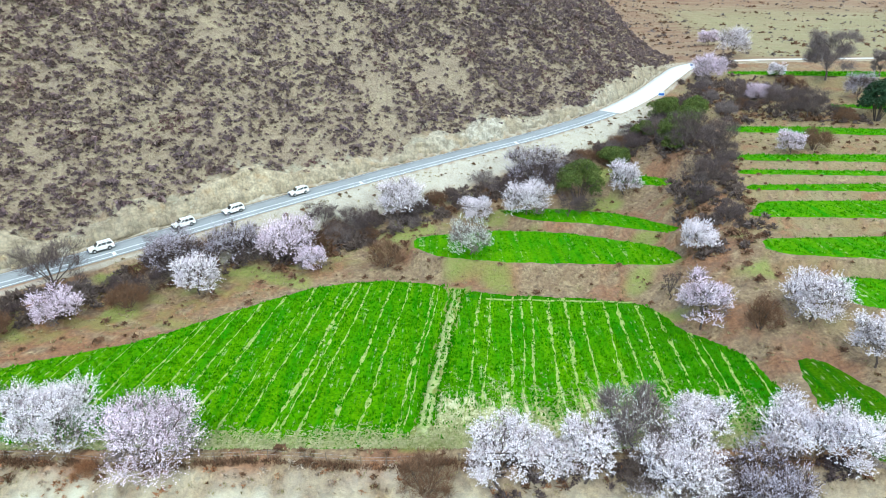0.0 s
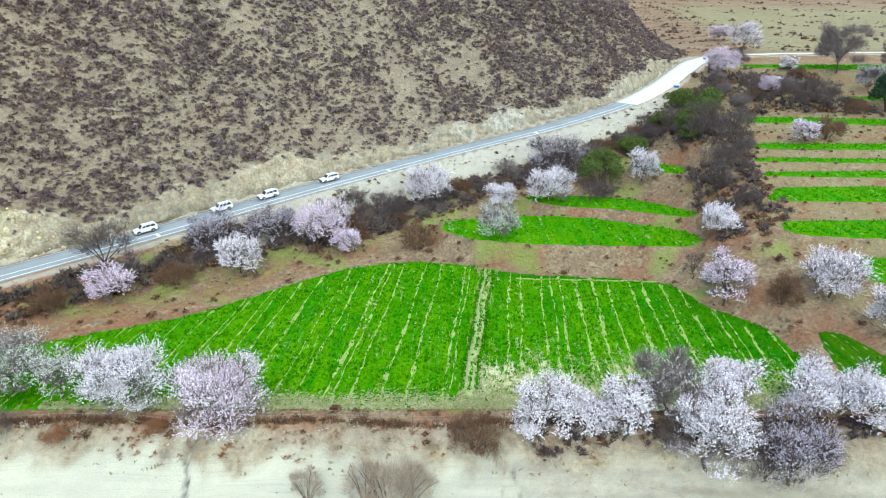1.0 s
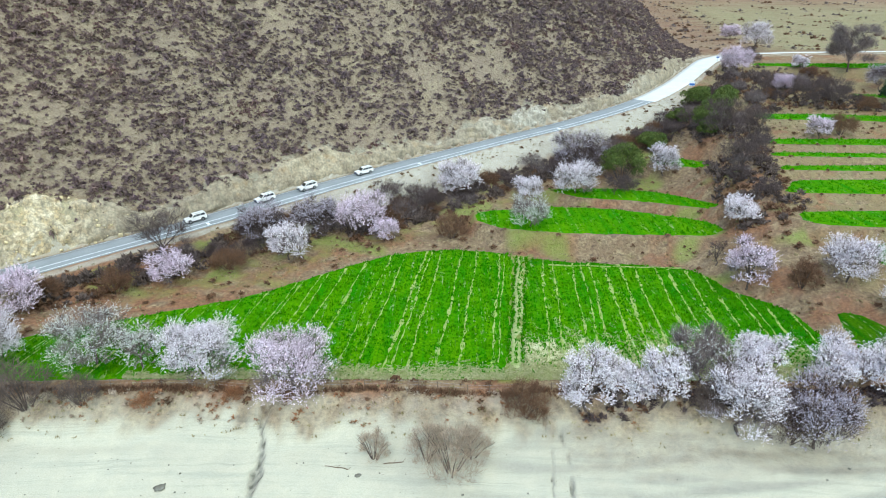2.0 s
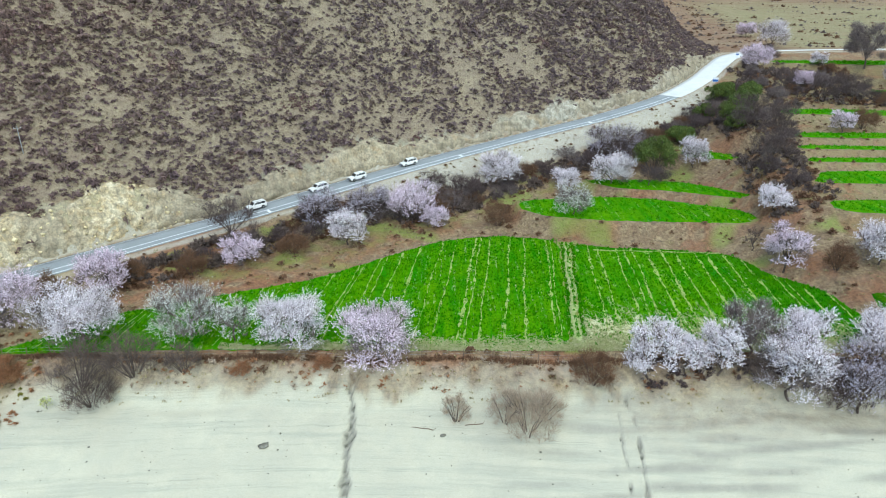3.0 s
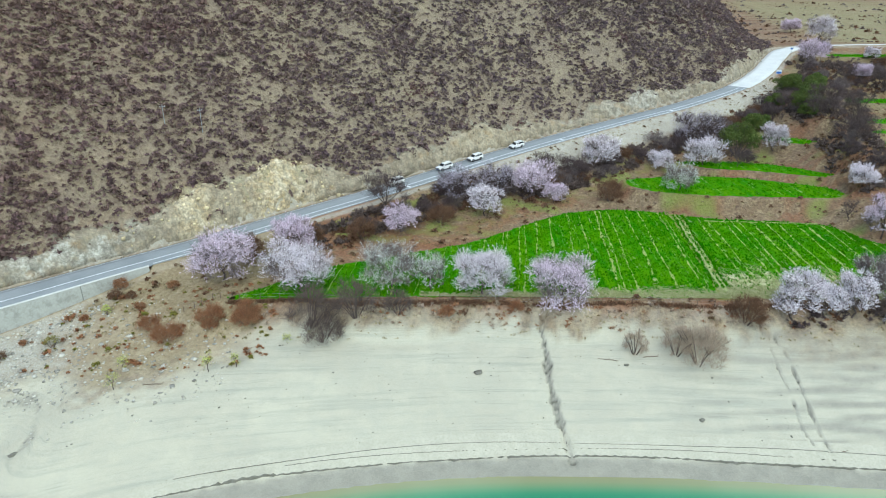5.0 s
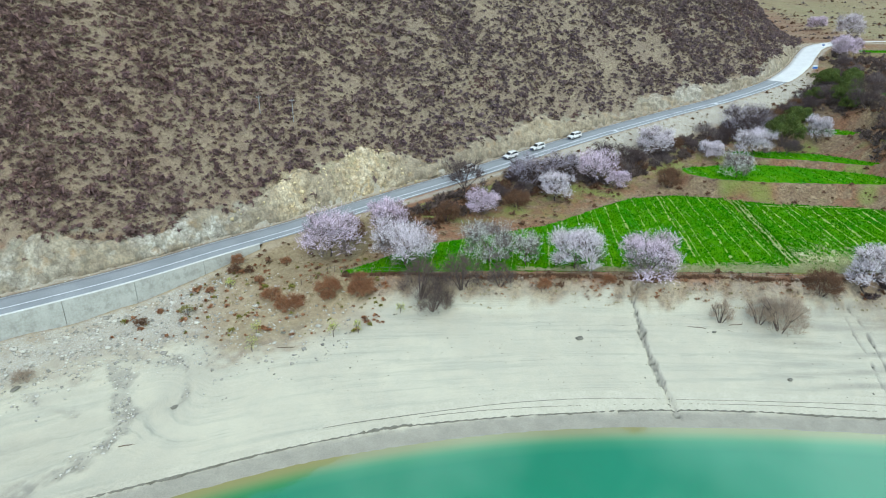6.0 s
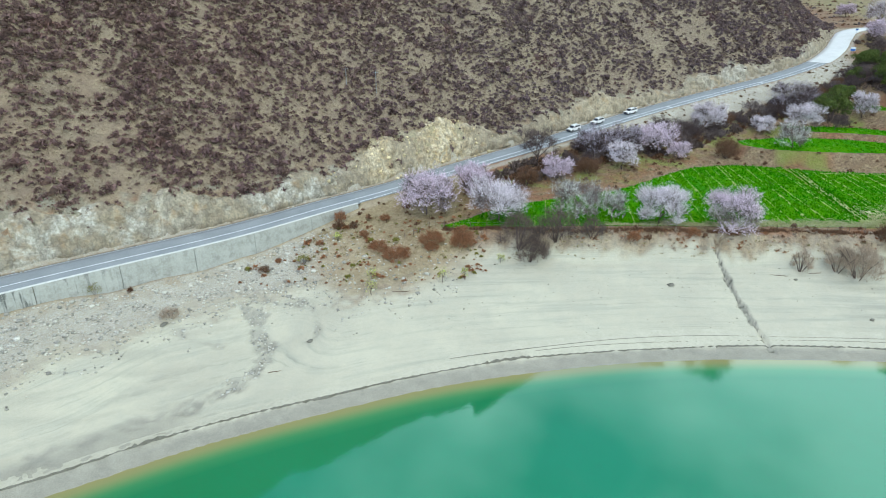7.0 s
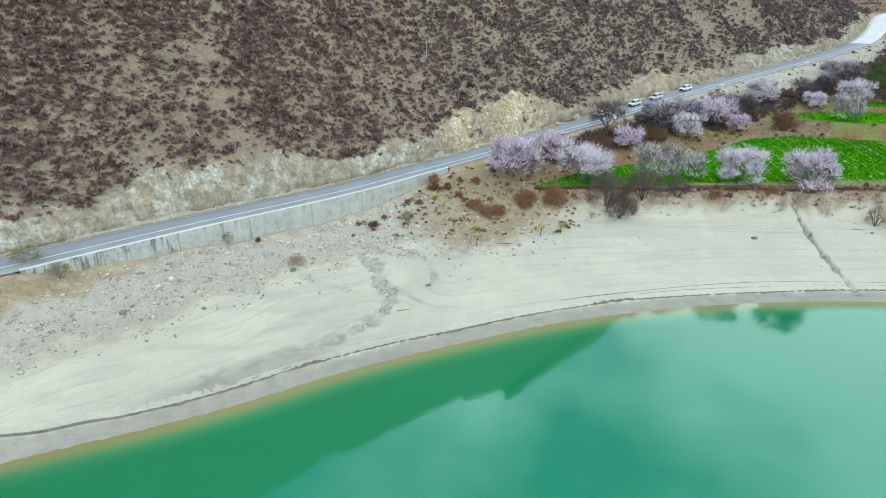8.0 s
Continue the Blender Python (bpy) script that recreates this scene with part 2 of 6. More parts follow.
def ground_material():
    m, t, s = blank("ground", 0.95, 0.0, 0.15)
    where = place_in(t)
    big, mid, small, tiny = (grain(t, where, q, 0.36, 0.64) for q in (11.0, 2.6, 0.7, 0.22))
    fine = grain(t, where, 0.12, 0.35, 0.65, 2.0)

    def part_of(name):
        a = t.nodes.new("ShaderNodeAttribute")
        a.attribute_name = name
        k = t.nodes.new("ShaderNodeSeparateColor")
        t.links.new(a.outputs["Color"], k.inputs["Color"])
        return k.outputs[0], k.outputs[1], k.outputs[2]

    hill, rock, mud = part_of("kind_a")
    gravel, far, wet_dark = part_of("kind_b")
    red, moss, yellow = part_of("kind_c")
    bank = blend(t, mid, (0.44, 0.335, 0.195), (0.29, 0.195, 0.115))
    bank = blend(t, times(t, small, 0.65), bank, (0.14, 0.085, 0.055))
    bank = blend(t, times(t, grain(t, where, 1.6, 0.56, 0.66), 0.6), bank, (0.085, 0.06, 0.045))
    earth = blend(t, small, (0.36, 0.175, 0.09), (0.21, 0.10, 0.058))
    bank = blend(t, red, bank, earth)
    grass = blend(t, small, (0.20, 0.28, 0.05), (0.30, 0.32, 0.09))
    bank = blend(t, moss, bank, grass)
    slope = blend(t, big, (0.37, 0.305, 0.20), (0.27, 0.21, 0.158))
    slope = blend(t, times(t, mid, 0.6), slope, (0.21, 0.16, 0.13))
    slope = blend(t, times(t, grain(t, where, 4.5, 0.52, 0.66), 0.4), slope, (0.44, 0.385, 0.235))
    slope = blend(t, times(t, grain(t, where, 1.1, 0.5, 0.62), 0.7), slope, (0.15, 0.105, 0.088))
    slope = blend(t, times(t, grain(t, where, 0.55, 0.46, 0.6), 0.45), slope, (0.20, 0.145, 0.115))
    slope = blend(t, times(t, tiny, 0.45), slope, (0.38, 0.33, 0.21))
    slope = blend(t, times(t, red, 0.7), slope, blend(t, mid, (0.38, 0.28, 0.18), (0.26, 0.18, 0.128)))
    cut = blend(t, mid, (0.44, 0.41, 0.32), (0.33, 0.30, 0.21))
    cut = blend(t, yellow, cut, (0.56, 0.48, 0.28))
    cut = blend(t, times(t, small, 0.6), cut, (0.24, 0.22, 0.17))
    silt = blend(t, big, (0.58, 0.55, 0.42), (0.51, 0.48, 0.37))
    silt = blend(t, times(t, mid, 0.35), silt, (0.45, 0.445, 0.36))
    level = grain(t, place_in(t, (0.05, 0.05, 3.2)), 1.0, 0.5, 0.72, 5.0)
    silt = blend(t, times(t, level, 0.7), silt, (0.385, 0.385, 0.315))
    thin = grain(t, place_in(t, (0.03, 0.03, 11.0)), 1.0, 0.58, 0.70, 3.0)
    silt = blend(t, times(t, times(t, thin, mid), 0.6), silt, (0.33, 0.33, 0.27))
    # Low values: wet shore and grey streaks; high values: the carved runnels.
    damp = node(t, "ShaderNodeMapRange", From_Min=0.0, From_Max=0.5)
    carved = node(t, "ShaderNodeMapRange", From_Min=0.55, From_Max=0.95)
    for k in (damp, carved):
        t.links.new(wet_dark, k.inputs["Value"])
    silt = blend(t, times(t, damp.outputs["Result"], 0.9), silt, blend(t, blend(t, 0.5, mid, tiny), (0.40, 0.38, 0.305), (0.27, 0.26, 0.215)))
    # Near-black patches where the runnels cut deepest.
    silt = blend(t, times(t, carved.outputs["Result"], 0.92), silt, blend(t, small, (0.20, 0.20, 0.155), (0.075, 0.07, 0.055)))
    pebbles = blend(t, mid, (0.45, 0.42, 0.335), (0.35, 0.315, 0.245))
    pebbles = blend(t, times(t, small, 0.4), pebbles, (0.46, 0.38, 0.26))
    pebbles = blend(t, times(t, tiny, 0.5), pebbles, (0.66, 0.66, 0.60))
    tan = blend(t, grain(t, place_in(t, (0.3, 1, 1)), 9.0), (0.31, 0.23, 0.15), (0.24, 0.12, 0.078))
    tan = blend(t, times(t, moss, 0.8), tan, (0.33, 0.345, 0.175))
    tan = blend(t, times(t, grain(t, place_in(t, (0.25, 1, 1)), 2.4), 0.5), tan, (0.26, 0.17, 0.11))
    sand = blend(t, mid, (0.50, 0.41, 0.265), (0.39, 0.30, 0.185))
    tan = blend(t, yellow, tan, blend(t, times(t, small, 0.6), sand, (0.27, 0.185, 0.11)))
    colour = blend(t, hill, bank, slope)
    colour = blend(t, rock, colour, cut)
    colour = blend(t, gravel, colour, pebbles)
    colour = blend(t, mud, colour, silt)
    colour = blend(t, far, colour, tan)
    colour = blend(t, times(t, fine, 0.25), colour, (0.12, 0.10, 0.08))
    t.links.new(colour, s.inputs["Base Color"])
    rough = blend(t, mud, small, times(t, fine, 0.06))
    rough = blend(t, gravel, rough, times(t, tiny, 0.3))
    relief(t, s, rough, 0.25)
    return m


def water_material():
    m, t, s = blank("lake_water", 0.03, 0.0, 0.5)
    where = place_in(t)
    a = t.nodes.new("ShaderNodeAttribute")
    a.attribute_name = "shallow"
    k = t.nodes.new("ShaderNodeSeparateColor")
    t.links.new(a.outputs["Color"], k.inputs["Color"])
    deep = blend(t, grain(t, where, 30.0), (0.0, 0.17, 0.056), (0.0, 0.188, 0.07))
    olive = blend(t, k.outputs[1], (0.06, 0.26, 0.09), (0.27, 0.25, 0.10))
    t.links.new(blend(t, k.outputs[0], deep, olive), s.inputs["Base Color"])
    s.inputs["IOR"].default_value = 1.9
    s.inputs["Specular Tint"].default_value = (0.62, 0.95, 1.0, 1.0)
    n = node(t, "ShaderNodeTexNoise", Scale=1.4, Detail=2.0)
    t.links.new(where, n.inputs["Vector"])
    relief(t, s, n.outputs["Fac"], 0.003)
    return m


GROUND, WATER = ground_material(), water_material()



# ---- the lie of the land ----
def smooth(a, b, x):
    t = np.clip((np.asarray(x, float) - a) / (b - a), 0.0, 1.0)
    return t * t * (3 - 2 * t)


def curve_through(points, step):
    """A smooth line through a few points (Catmull-Rom), at even steps."""
    p = np.array(points, float)
    p = np.vstack([2 * p[0] - p[1], p, 2 * p[-1] - p[-2]])
    out = []
    for i in range(1, len(p) - 2):
        n = max(2, int(np.linalg.norm(p[i + 1] - p[i]) / step))
        t = np.linspace(0, 1, n, endpoint=False)[:, None]
        a, b, c, d = p[i - 1], p[i], p[i + 1], p[i + 2]
        out.append(0.5 * (2 * b + (c - a) * t + (2 * a - 5 * b + 4 * c - d) * t**2 + (3 * b - a - 3 * c + d) * t**3))
    return np.vstack(out + [p[-2:-1]])


ROAD = curve_through([(-300, -84, 12.6), (-245, -38, 12.8), (-203, 0, 13.0), (-166.6, 33, 13.3), (-139.2, 55.6, 13.6), (-122.8, 72.3, 13.8), (-109, 85, 14.3),
                      (-88, 103, 16.0), (-68, 118, 18.1), (-43, 139, 20.7), (-20, 156, 23.2), (3, 171, 25.8), (27, 184, 29.0),
                      (52, 201, 33.0), (70, 222, 36.3), (84, 243, 39.3), (97, 259, 41.8), (120, 270, 43.0), (170, 275, 43.5),
                      (260, 280, 44.0)], 1.2)
SHORE = curve_through([(-330, -110), (-260, -62), (-200, -27), (-170, -11), (-149, -1), (-131, 10), (-115, 18), (-93, 27), (-65, 33.5), (-37, 35.5),
                       (0, 34), (40, 30), (90, 22), (160, 8), (300, -30)], 1.5)
FIELD_BACK = np.array([(-99, 61.5), (-92, 67), (-82, 78), (-63, 87), (-50, 93), (-36, 105.8), (-25, 114.4), (-10, 117.8), (3, 113.4), (20, 110), (38, 106),
                       (44, 97), (52, 90), (64, 86), (90, 84), (300, 84)], float)
RIGHT_Y = np.array([(50, 11), (62, 13.4), (86, 15), (100, 18.6), (112, 21.3), (126, 23.8), (141, 26.3), (160, 28.6), (190, 32), (243, 40.3),
                    (272, 43), (300, 45), (400, 51), (600, 69), (680, 110), (800, 280), (950, 465), (1600, 760), (3000, 1300)], float)


def along(line, x, y):
    """Place on the line nearest to each (x, y), and the distance, positive to the left of its way."""
    x, y = np.ravel(x).astype(float), np.ravel(y).astype(float)
    way = np.gradient(line[:, :2], axis=0)
    way /= np.linalg.norm(way, axis=1)[:, None]
    near, off = np.empty(len(x), int), np.empty(len(x))
    for k in range(0, len(x), 20000):
        s = slice(k, k + 20000)
        dx, dy = x[s, None] - line[:, 0], y[s, None] - line[:, 1]
        i = (dx * dx + dy * dy).argmin(1)
        j = np.arange(len(i))
        near[s] = i
        cross = way[i, 0] * dy[j, i] - way[i, 1] * dx[j, i]
        off[s] = np.sign(cross) * np.hypot(dx[j, i], dy[j, i])
    return near, off


def ripples(x, y, seed, size):
    """A soft, uneven field of bumps about -1 to 1, of the given size in metres."""
    rng = np.random.RandomState(seed)
    v = np.zeros(np.shape(x))
    for k in range(9):
        a = rng.uniform(0, 6.283)
        q = 6.283 / size * rng.uniform(0.6, 1.7)
        v = v + np.sin(q * (np.cos(a) * x + np.sin(a) * y) + rng.uniform(0, 6.283) + 1.3 * np.sin(q * 0.6 * (np.sin(a) * x - np.cos(a) * y)))
    return v / 4.5


# Level fields: name, outline, height
LARGE_FIELDS = [
    ("crop_field", [(-97, 62.5), (-91, 67), (-82, 77), (-63, 86), (-50, 92), (-36, 104.8), (-25, 113.8), (-12, 117), (1.5, 114.2), (-4.2, 65.2), (-13, 65), (-44, 65), (-70, 64.3)], 12.5),
    ("crop_field", [(4.4, 112), (9.5, 110), (28, 108), (38, 105.4), (41, 95.5), (48, 88), (49, 78), (46, 70), (38, 65), (20, 65), (-2.2, 65)], 12.6),
    ("crop_field", [(54.5, 85), (51.5, 76), (50.5, 66), (53, 59), (64, 60), (62, 73), (58, 84)], 13.8),
]
LOW_TERRACES = [
    ("terrace_field", [(-6.3, 131), (-5.9, 124), (-0.5, 119.3), (13, 116.3), (44, 115), (49, 119), (47, 125), (27.6, 134), (11, 135.5)], 16.6),
    ("terrace_field", [(12, 146.5), (30, 147.5), (42.5, 143.5), (53.5, 133.3), (52.5, 128.8), (34, 136.5), (21, 138.5)], 17.9),
]
MIDDLE_TERRACES = [
    ("terrace_field", [(66, 94), (70, 91), (95, 91), (110, 100), (80, 104), (69, 103.5)], 19.0),
    ("terrace_field", [(60, 110.5), (63, 107), (82, 104.5), (120, 105), (125, 117), (92, 117), (62, 115.5)], 22.0),
    ("terrace_field", [(62, 123), (90, 122), (120, 122), (125, 135), (99, 135), (70, 134)], 24.0),
    ("terrace_field", [(68, 137.5), (97, 136), (125, 136.5), (128, 143), (103, 143), (70, 141.5)], 25.6),
    ("terrace_field", [(70, 146), (102, 144.5), (130, 145), (132, 148.5), (106, 149), (72, 151)], 27.0),
]
UPPER_TERRACES = [
    ("terrace_field", [(73, 154), (107, 152), (138, 152), (140, 160), (113, 160.5), (75, 160.5)], 28.5),
    ("terrace_field", [(80, 178), (121, 173), (150, 174), (152, 182), (127, 182), (105, 186.5), (83, 186.5)], 31.0),
    ("terrace_field", [(122, 200), (132, 197), (150, 197), (155, 204), (132, 205), (123, 205)], 34.5),
    ("terrace_field", [(104, 236), (150, 226), (190, 226), (195, 243), (140, 245), (105, 244)], 41.0),
    ("terrace_field", [(45, 164), (44, 157), (52, 155), (60, 149.5), (62.5, 157), (54, 164)], 22.0),
]
FIELDS = LARGE_FIELDS + LOW_TERRACES + MIDDLE_TERRACES + UPPER_TERRACES


# Runnels cut into the beach: line, half width, depth
MAIN_RUNNELS = [
    (curve_through([(-37.8, 60.5), (-38.4, 58.4), (-37.9, 54.9), (-38.1, 50.3), (-37.7, 45.2), (-37.2, 40.3), (-36.4, 35.0)], 0.5), 0.55, 0.75),
    (curve_through([(0.6, 59.5), (1.3, 56.0), (0.8, 51.0), (0.8, 46.0), (-0.1, 40.6), (0.5, 34.6)], 0.5), 0.24, 0.35),
    (curve_through([(2.6, 58.5), (3.4, 55.0), (3.3, 51.0), (2.7, 45.1), (2.2, 39.5), (2.3, 34.5)], 0.5), 0.26, 0.38),
]
SMALL_RUNNELS = [
    (curve_through([(-32.7, 58.5), (-32.5, 55.0), (-33.0, 52.0), (-33.4, 48.7)], 0.5), 0.16, 0.18),
    (curve_through([(-49.5, 60.5), (-49.3, 57.0), (-49.5, 52.0)], 0.5), 0.12, 0.12),
    (curve_through([(-132.5, 45.0), (-129.5, 42.0), (-128.1, 36.9), (-124.8, 30.9), (-124.9, 26.0), (-126.4, 22.2), (-130.2, 17.6), (-135.0, 13.5), (-141, 10.0), (-149, 3.5)], 0.5), 1.5, 0.35),
    (curve_through([(-137, 45), (-133.0, 41.5), (-129.8, 38.5), (-128.6, 35.0), (-126.2, 30.0)], 0.5), 0.7, 0.3),
    (curve_through([(-129.8, 43.2), (-125.5, 42.2), (-121.5, 43.0)], 0.5), 0.9, 0.3),
    (curve_through([(-119.8, 42.8), (-117.6, 37.5), (-116.8, 34.2), (-117.8, 31.6)], 0.5), 0.6, 0.22),
    (curve_through([(-146.5, 37.5), (-143.4, 34.4), (-138.5, 31.2), (-133.0, 30.5)], 0.5), 0.8, 0.2),
]
RUNNELS = MAIN_RUNNELS + SMALL_RUNNELS


def runnel(x, y):
    """How far down the runnels cut at each place."""
    cut = np.zeros(len(x))
    for line, half, deep in RUNNELS:
        (x0, y0), (x1, y1) = line.min(0) - 3, line.max(0) + 3
        near = np.where((x > x0) & (x < x1) & (y > y0) & (y < y1))[0]
        if len(near):
            i, off = along(line, x[near], y[near])
            w = half * (0.95 + 0.28 * np.sin(i * 0.9) + 0.25 * np.sin(i * 0.37 + 2) + 0.2 * np.sin(i * 1.7 + 1))
            cut[near] = np.maximum(cut[near], deep * (0.75 + 0.3 * np.sin(i * 0.5)) * smooth(1.35, 0.55, np.abs(off) / w))
    return cut


def in_outline(poly, x, y):
    """Signed distance to an outline, positive inside."""
    p = np.array(poly, float)
    q = np.roll(p, -1, axis=0)
    inside = np.zeros(np.shape(x), bool)
    best = np.full(np.shape(x), 1e9)
    for (ax, ay), (bx, by) in zip(p, q):
        dx, dy = bx - ax, by - ay
        t = np.clip(((x - ax) * dx + (y - ay) * dy) / (dx * dx + dy * dy), 0, 1)
        best = np.minimum(best, np.hypot(x - ax - t * dx, y - ay - t * dy))
        if ay != by:
            inside ^= ((ay > y) != (by > y)) & (x < dx * (y - ay) / (by - ay) + ax)
    return np.where(inside, best, -best)


def rounded(poly, step=1.2):
    """The outline with its corners cut round."""
    p = np.array(poly, float)
    for k in (0.16, 0.25):
        q = np.roll(p, -1, axis=0)
        size = np.minimum(k, 2.2 / np.maximum(np.linalg.norm(q - p, axis=1), 0.1))[:, None]
        p = np.stack([p + (q - p) * size, q - (q - p) * size], 1).reshape(-1, 2)
    q, out = np.roll(p, -1, axis=0), []
    for a, b in zip(p, q):
        n = max(1, int(np.linalg.norm(b - a) / step))
        out += [a + (b - a) * t for t in np.arange(n) / n]
    return np.array(out)


def cliff_height(x):
    """How high the cut rock stands over the hill side of the road, by the road's x."""
    return 4.8 + 1.5 * np.sin(x * 0.11) + 1.0 * np.sin(x * 0.31 + 2) + 5.5 * np.exp(-((x + 91) / 7.5) ** 2) + 2.5 * np.exp(-((x + 107) / 4.0) ** 2) + 1.0 * np.exp(-((x + 150) / 25) ** 2) - 1.5 * smooth(-60, -20, x)


def right_side(x, y):
    """Height of the valley floor beyond the spur, rising to a broken mountain ridge far off."""
    return np.interp(y, RIGHT_Y[:, 0], RIGHT_Y[:, 1]) + smooth(640, 800, y) * (32 * ripples(x, y, 15, 300.0) + 14 * ripples(x, y, 16, 90.0))


def land(x, y, detail=True):
    """Height of the ground, and of each kind of ground how much it is: hill, rock, mud, soil; with road and shore distances."""
    shape = np.shape(x)
    x, y = np.ravel(x).astype(float), np.ravel(y).astype(float)
    i, n = along(ROAD, x, y)
    _, d = along(SHORE, x, y)
    zr, xr = ROAD[i, 2], ROAD[i, 0]
    # hill side
    up = np.maximum(n - 4.8, 0)
    hc = cliff_height(xr)
    face = np.minimum(up * 2.2, hc)
    rest = np.maximum(up - hc / 2.2, 0)
    crest = 180 + 12 * ripples(x, y, 13, 90.0) + 18 * smooth(-40, -90, xr) + 5 * ripples(x, y, 14, 25.0)
    far_up = np.maximum(rest - crest, 0)
    climb = np.minimum(rest, crest) - 0.35 * np.minimum(far_up, 300)
    spur = smooth(0, 44, (104 - x) * 0.93 - (y - 262) * 0.37 + 6 * np.sin(y * 0.05))
    hill = zr + face * spur + climb * (0.96 - 0.12 * smooth(-125, -100, xr)) * spur + 0.42 * np.maximum(climb - 50, 0) * spur
    roll = ripples(x, y, 3, 42.0) * 2.6 + ripples(x, y, 5, 13.0) * 0.7
    hill = hill + roll * smooth(4, 40, rest) * spur + (1 - spur) * smooth(8, 60, n) * (right_side(x, y) - zr)
    # shore and beach
    lean = 0.315 - 0.075 * smooth(-60, -105, x)
    beach = np.where(d > 1.2, 0.5 + lean * d, np.where(d > -0.5, 0.12 + (0.38 + 1.2 * lean) * (d + 0.5) / 1.7, np.where(d > -3.6, 0.12 * (d + 3.6) / 3.1, (d + 3.6) * 0.16)))
    low_beach = np.where(d > 1.2, 0.38 + 0.1 * d + 0.19 * np.maximum(d - 17, 0) * smooth(15, 21, d), beach)
    beach = beach + (low_beach - beach) * smooth(-111, -123, x)
    beach = np.maximum(beach, -6)
    # valley side right of the wall
    yb = np.interp(x, FIELD_BACK[:, 0], FIELD_BACK[:, 1])
    edge = np.interp(x, ROAD[:, 0], ROAD[:, 1]) - 6.5
    zedge = np.interp(x, ROAD[:, 0], ROAD[:, 2]) - 1.0
    t = np.clip((y - yb) / np.maximum(edge - yb, 3), 0, 1)
    left = 12.4 + (zedge - 12.4) * (0.08 * smooth(0, 0.1, t) + 0.92 * t**2.7)
    right = right_side(x, y)
    plat = left + (right - left) * smooth(38, 58, x - 0.2 * np.maximum(y - 120, 0))
    yf = 62.6 + 0.5 * np.sin(x * 0.21) - 4.0 * smooth(30, 70, x)
    low = np.minimum(beach, 7.6 + 0.6 * np.sin(x * 0.13))
    bank = smooth(-6.5, -0.3, y - yf)
    middle = low + (np.maximum(plat, low) - low) * bank
    # valley side left: the beach runs up to the wall
    apron = np.minimum(beach, zr - 0.4)
    wide = smooth(-112, -93, x)
    valley = apron + (middle - apron) * wide
    # embankment next to the road where there is no wall
    shoulder = smooth(-11, -5.0, n) * smooth(-119, -108, xr)
    valley = valley + (zr - 0.5 - valley) * shoulder
    z = np.where(n > 0, hill, valley)
    # level fields
    flat = np.zeros(len(x))
    for _, poly, height in FIELDS:
        ax, ay = np.array(poly).T
        near = (x > ax.min() - 8) & (x < ax.max() + 8) & (y > ay.min() - 8) & (y < ay.max() + 8)
        if near.any():
            s = in_outline(poly, x[near], y[near])
            flat[near] = np.maximum(flat[near], smooth(-1.5, 0, s))
            z[near] += (height - z[near]) * smooth(-2.6, -0.4, s) * smooth(4.2, 7.0, np.abs(n[near]))
    bed = smooth(5.6, 4.6, np.abs(n))
    z = z + (zr - 0.12 - z) * bed
    wall = (xr < -117) & (xr > -184) & (n < -2.7) & (n > -7)
    z = np.where(wall, np.minimum(beach, zr - 0.3), z)
    talus = zr - 4.6 + 1.9 * smooth(-150, -176, xr) + 0.35 * np.minimum(n + 4.5, 0) + 0.25 * np.sin(x * 0.5)
    z = np.where((xr < -117) & (xr > -270) & (n < -2.7), np.maximum(z, talus), z)
    z = z + (zr - 0.4 - z) * smooth(-14, -5, n) * smooth(-176, -186, xr) * smooth(-2.4, -2.8, n)
    cut = runnel(x, y)
    z = z - cut
    if detail:
        loose = (1 - flat) * smooth(-4.5, -6, n) * smooth(3, 12, d)
        z = z + loose * ripples(x, y, 8, 5.0) * 0.16 * (1 - 0.7 * smooth(9, 6, z)) + loose * smooth(88, 96, y) * ripples(x, y, 9, 2.6) * 0.2
    kinds = {"n": n, "d": d, "xr": xr, "rest": rest, "spur": spur, "zr": zr, "cut": cut, "z": z}
    return z.reshape(shape), {k: v.reshape(shape) for k, v in kinds.items()}


def ground(x, y):
    return float(land(np.array([x]), np.array([y]))[0][0])
# ---- end of the land ----

# ---- making meshes ----
def mesh_from(name, verts, faces, material, shade=False):
    me = bpy.data.meshes.new(name)
    verts = np.asarray(verts, np.float32)
    faces = np.asarray(faces, np.int32)
    k = faces.shape[1]
    me.vertices.add(len(verts))
    me.vertices.foreach_set("co", verts.ravel())
    me.loops.add(faces.size)
    me.loops.foreach_set("vertex_index", faces.ravel())
    me.polygons.add(len(faces))
    me.polygons.foreach_set("loop_start", np.arange(0, faces.size, k, dtype=np.int32))
    if shade:
        me.polygons.foreach_set("use_smooth", np.ones(len(faces), bool))
    me.update(calc_edges=True)
    me.materials.append(material)
    return me


def under(child, parent):
    child.parent = parent
    return child


def part(name, bm, material, parent=None, label=""):
    """Links a bmesh as one mesh object under a thing or a part."""
    me = bpy.data.meshes.new(name)
    bm.to_mesh(me)
    bm.free()
    me.materials.append(material)
    ob = new(name, me)
    ob.parent = parent
    return tagged(ob, label)


def paint(me, name, values):
    a = me.attributes.new(name, "FLOAT_COLOR", "POINT")
    rgba = np.ones((len(me.vertices), 4), np.float32)
    rgba[:, :3] = values
    a.data.foreach_set("color", rgba.ravel())


# ---- the ground, one sheet ----
def steps(*spans):
    out = [np.arange(a, b, s) for a, b, s in spans]
    return np.concatenate(out + [[spans[-1][1]]])


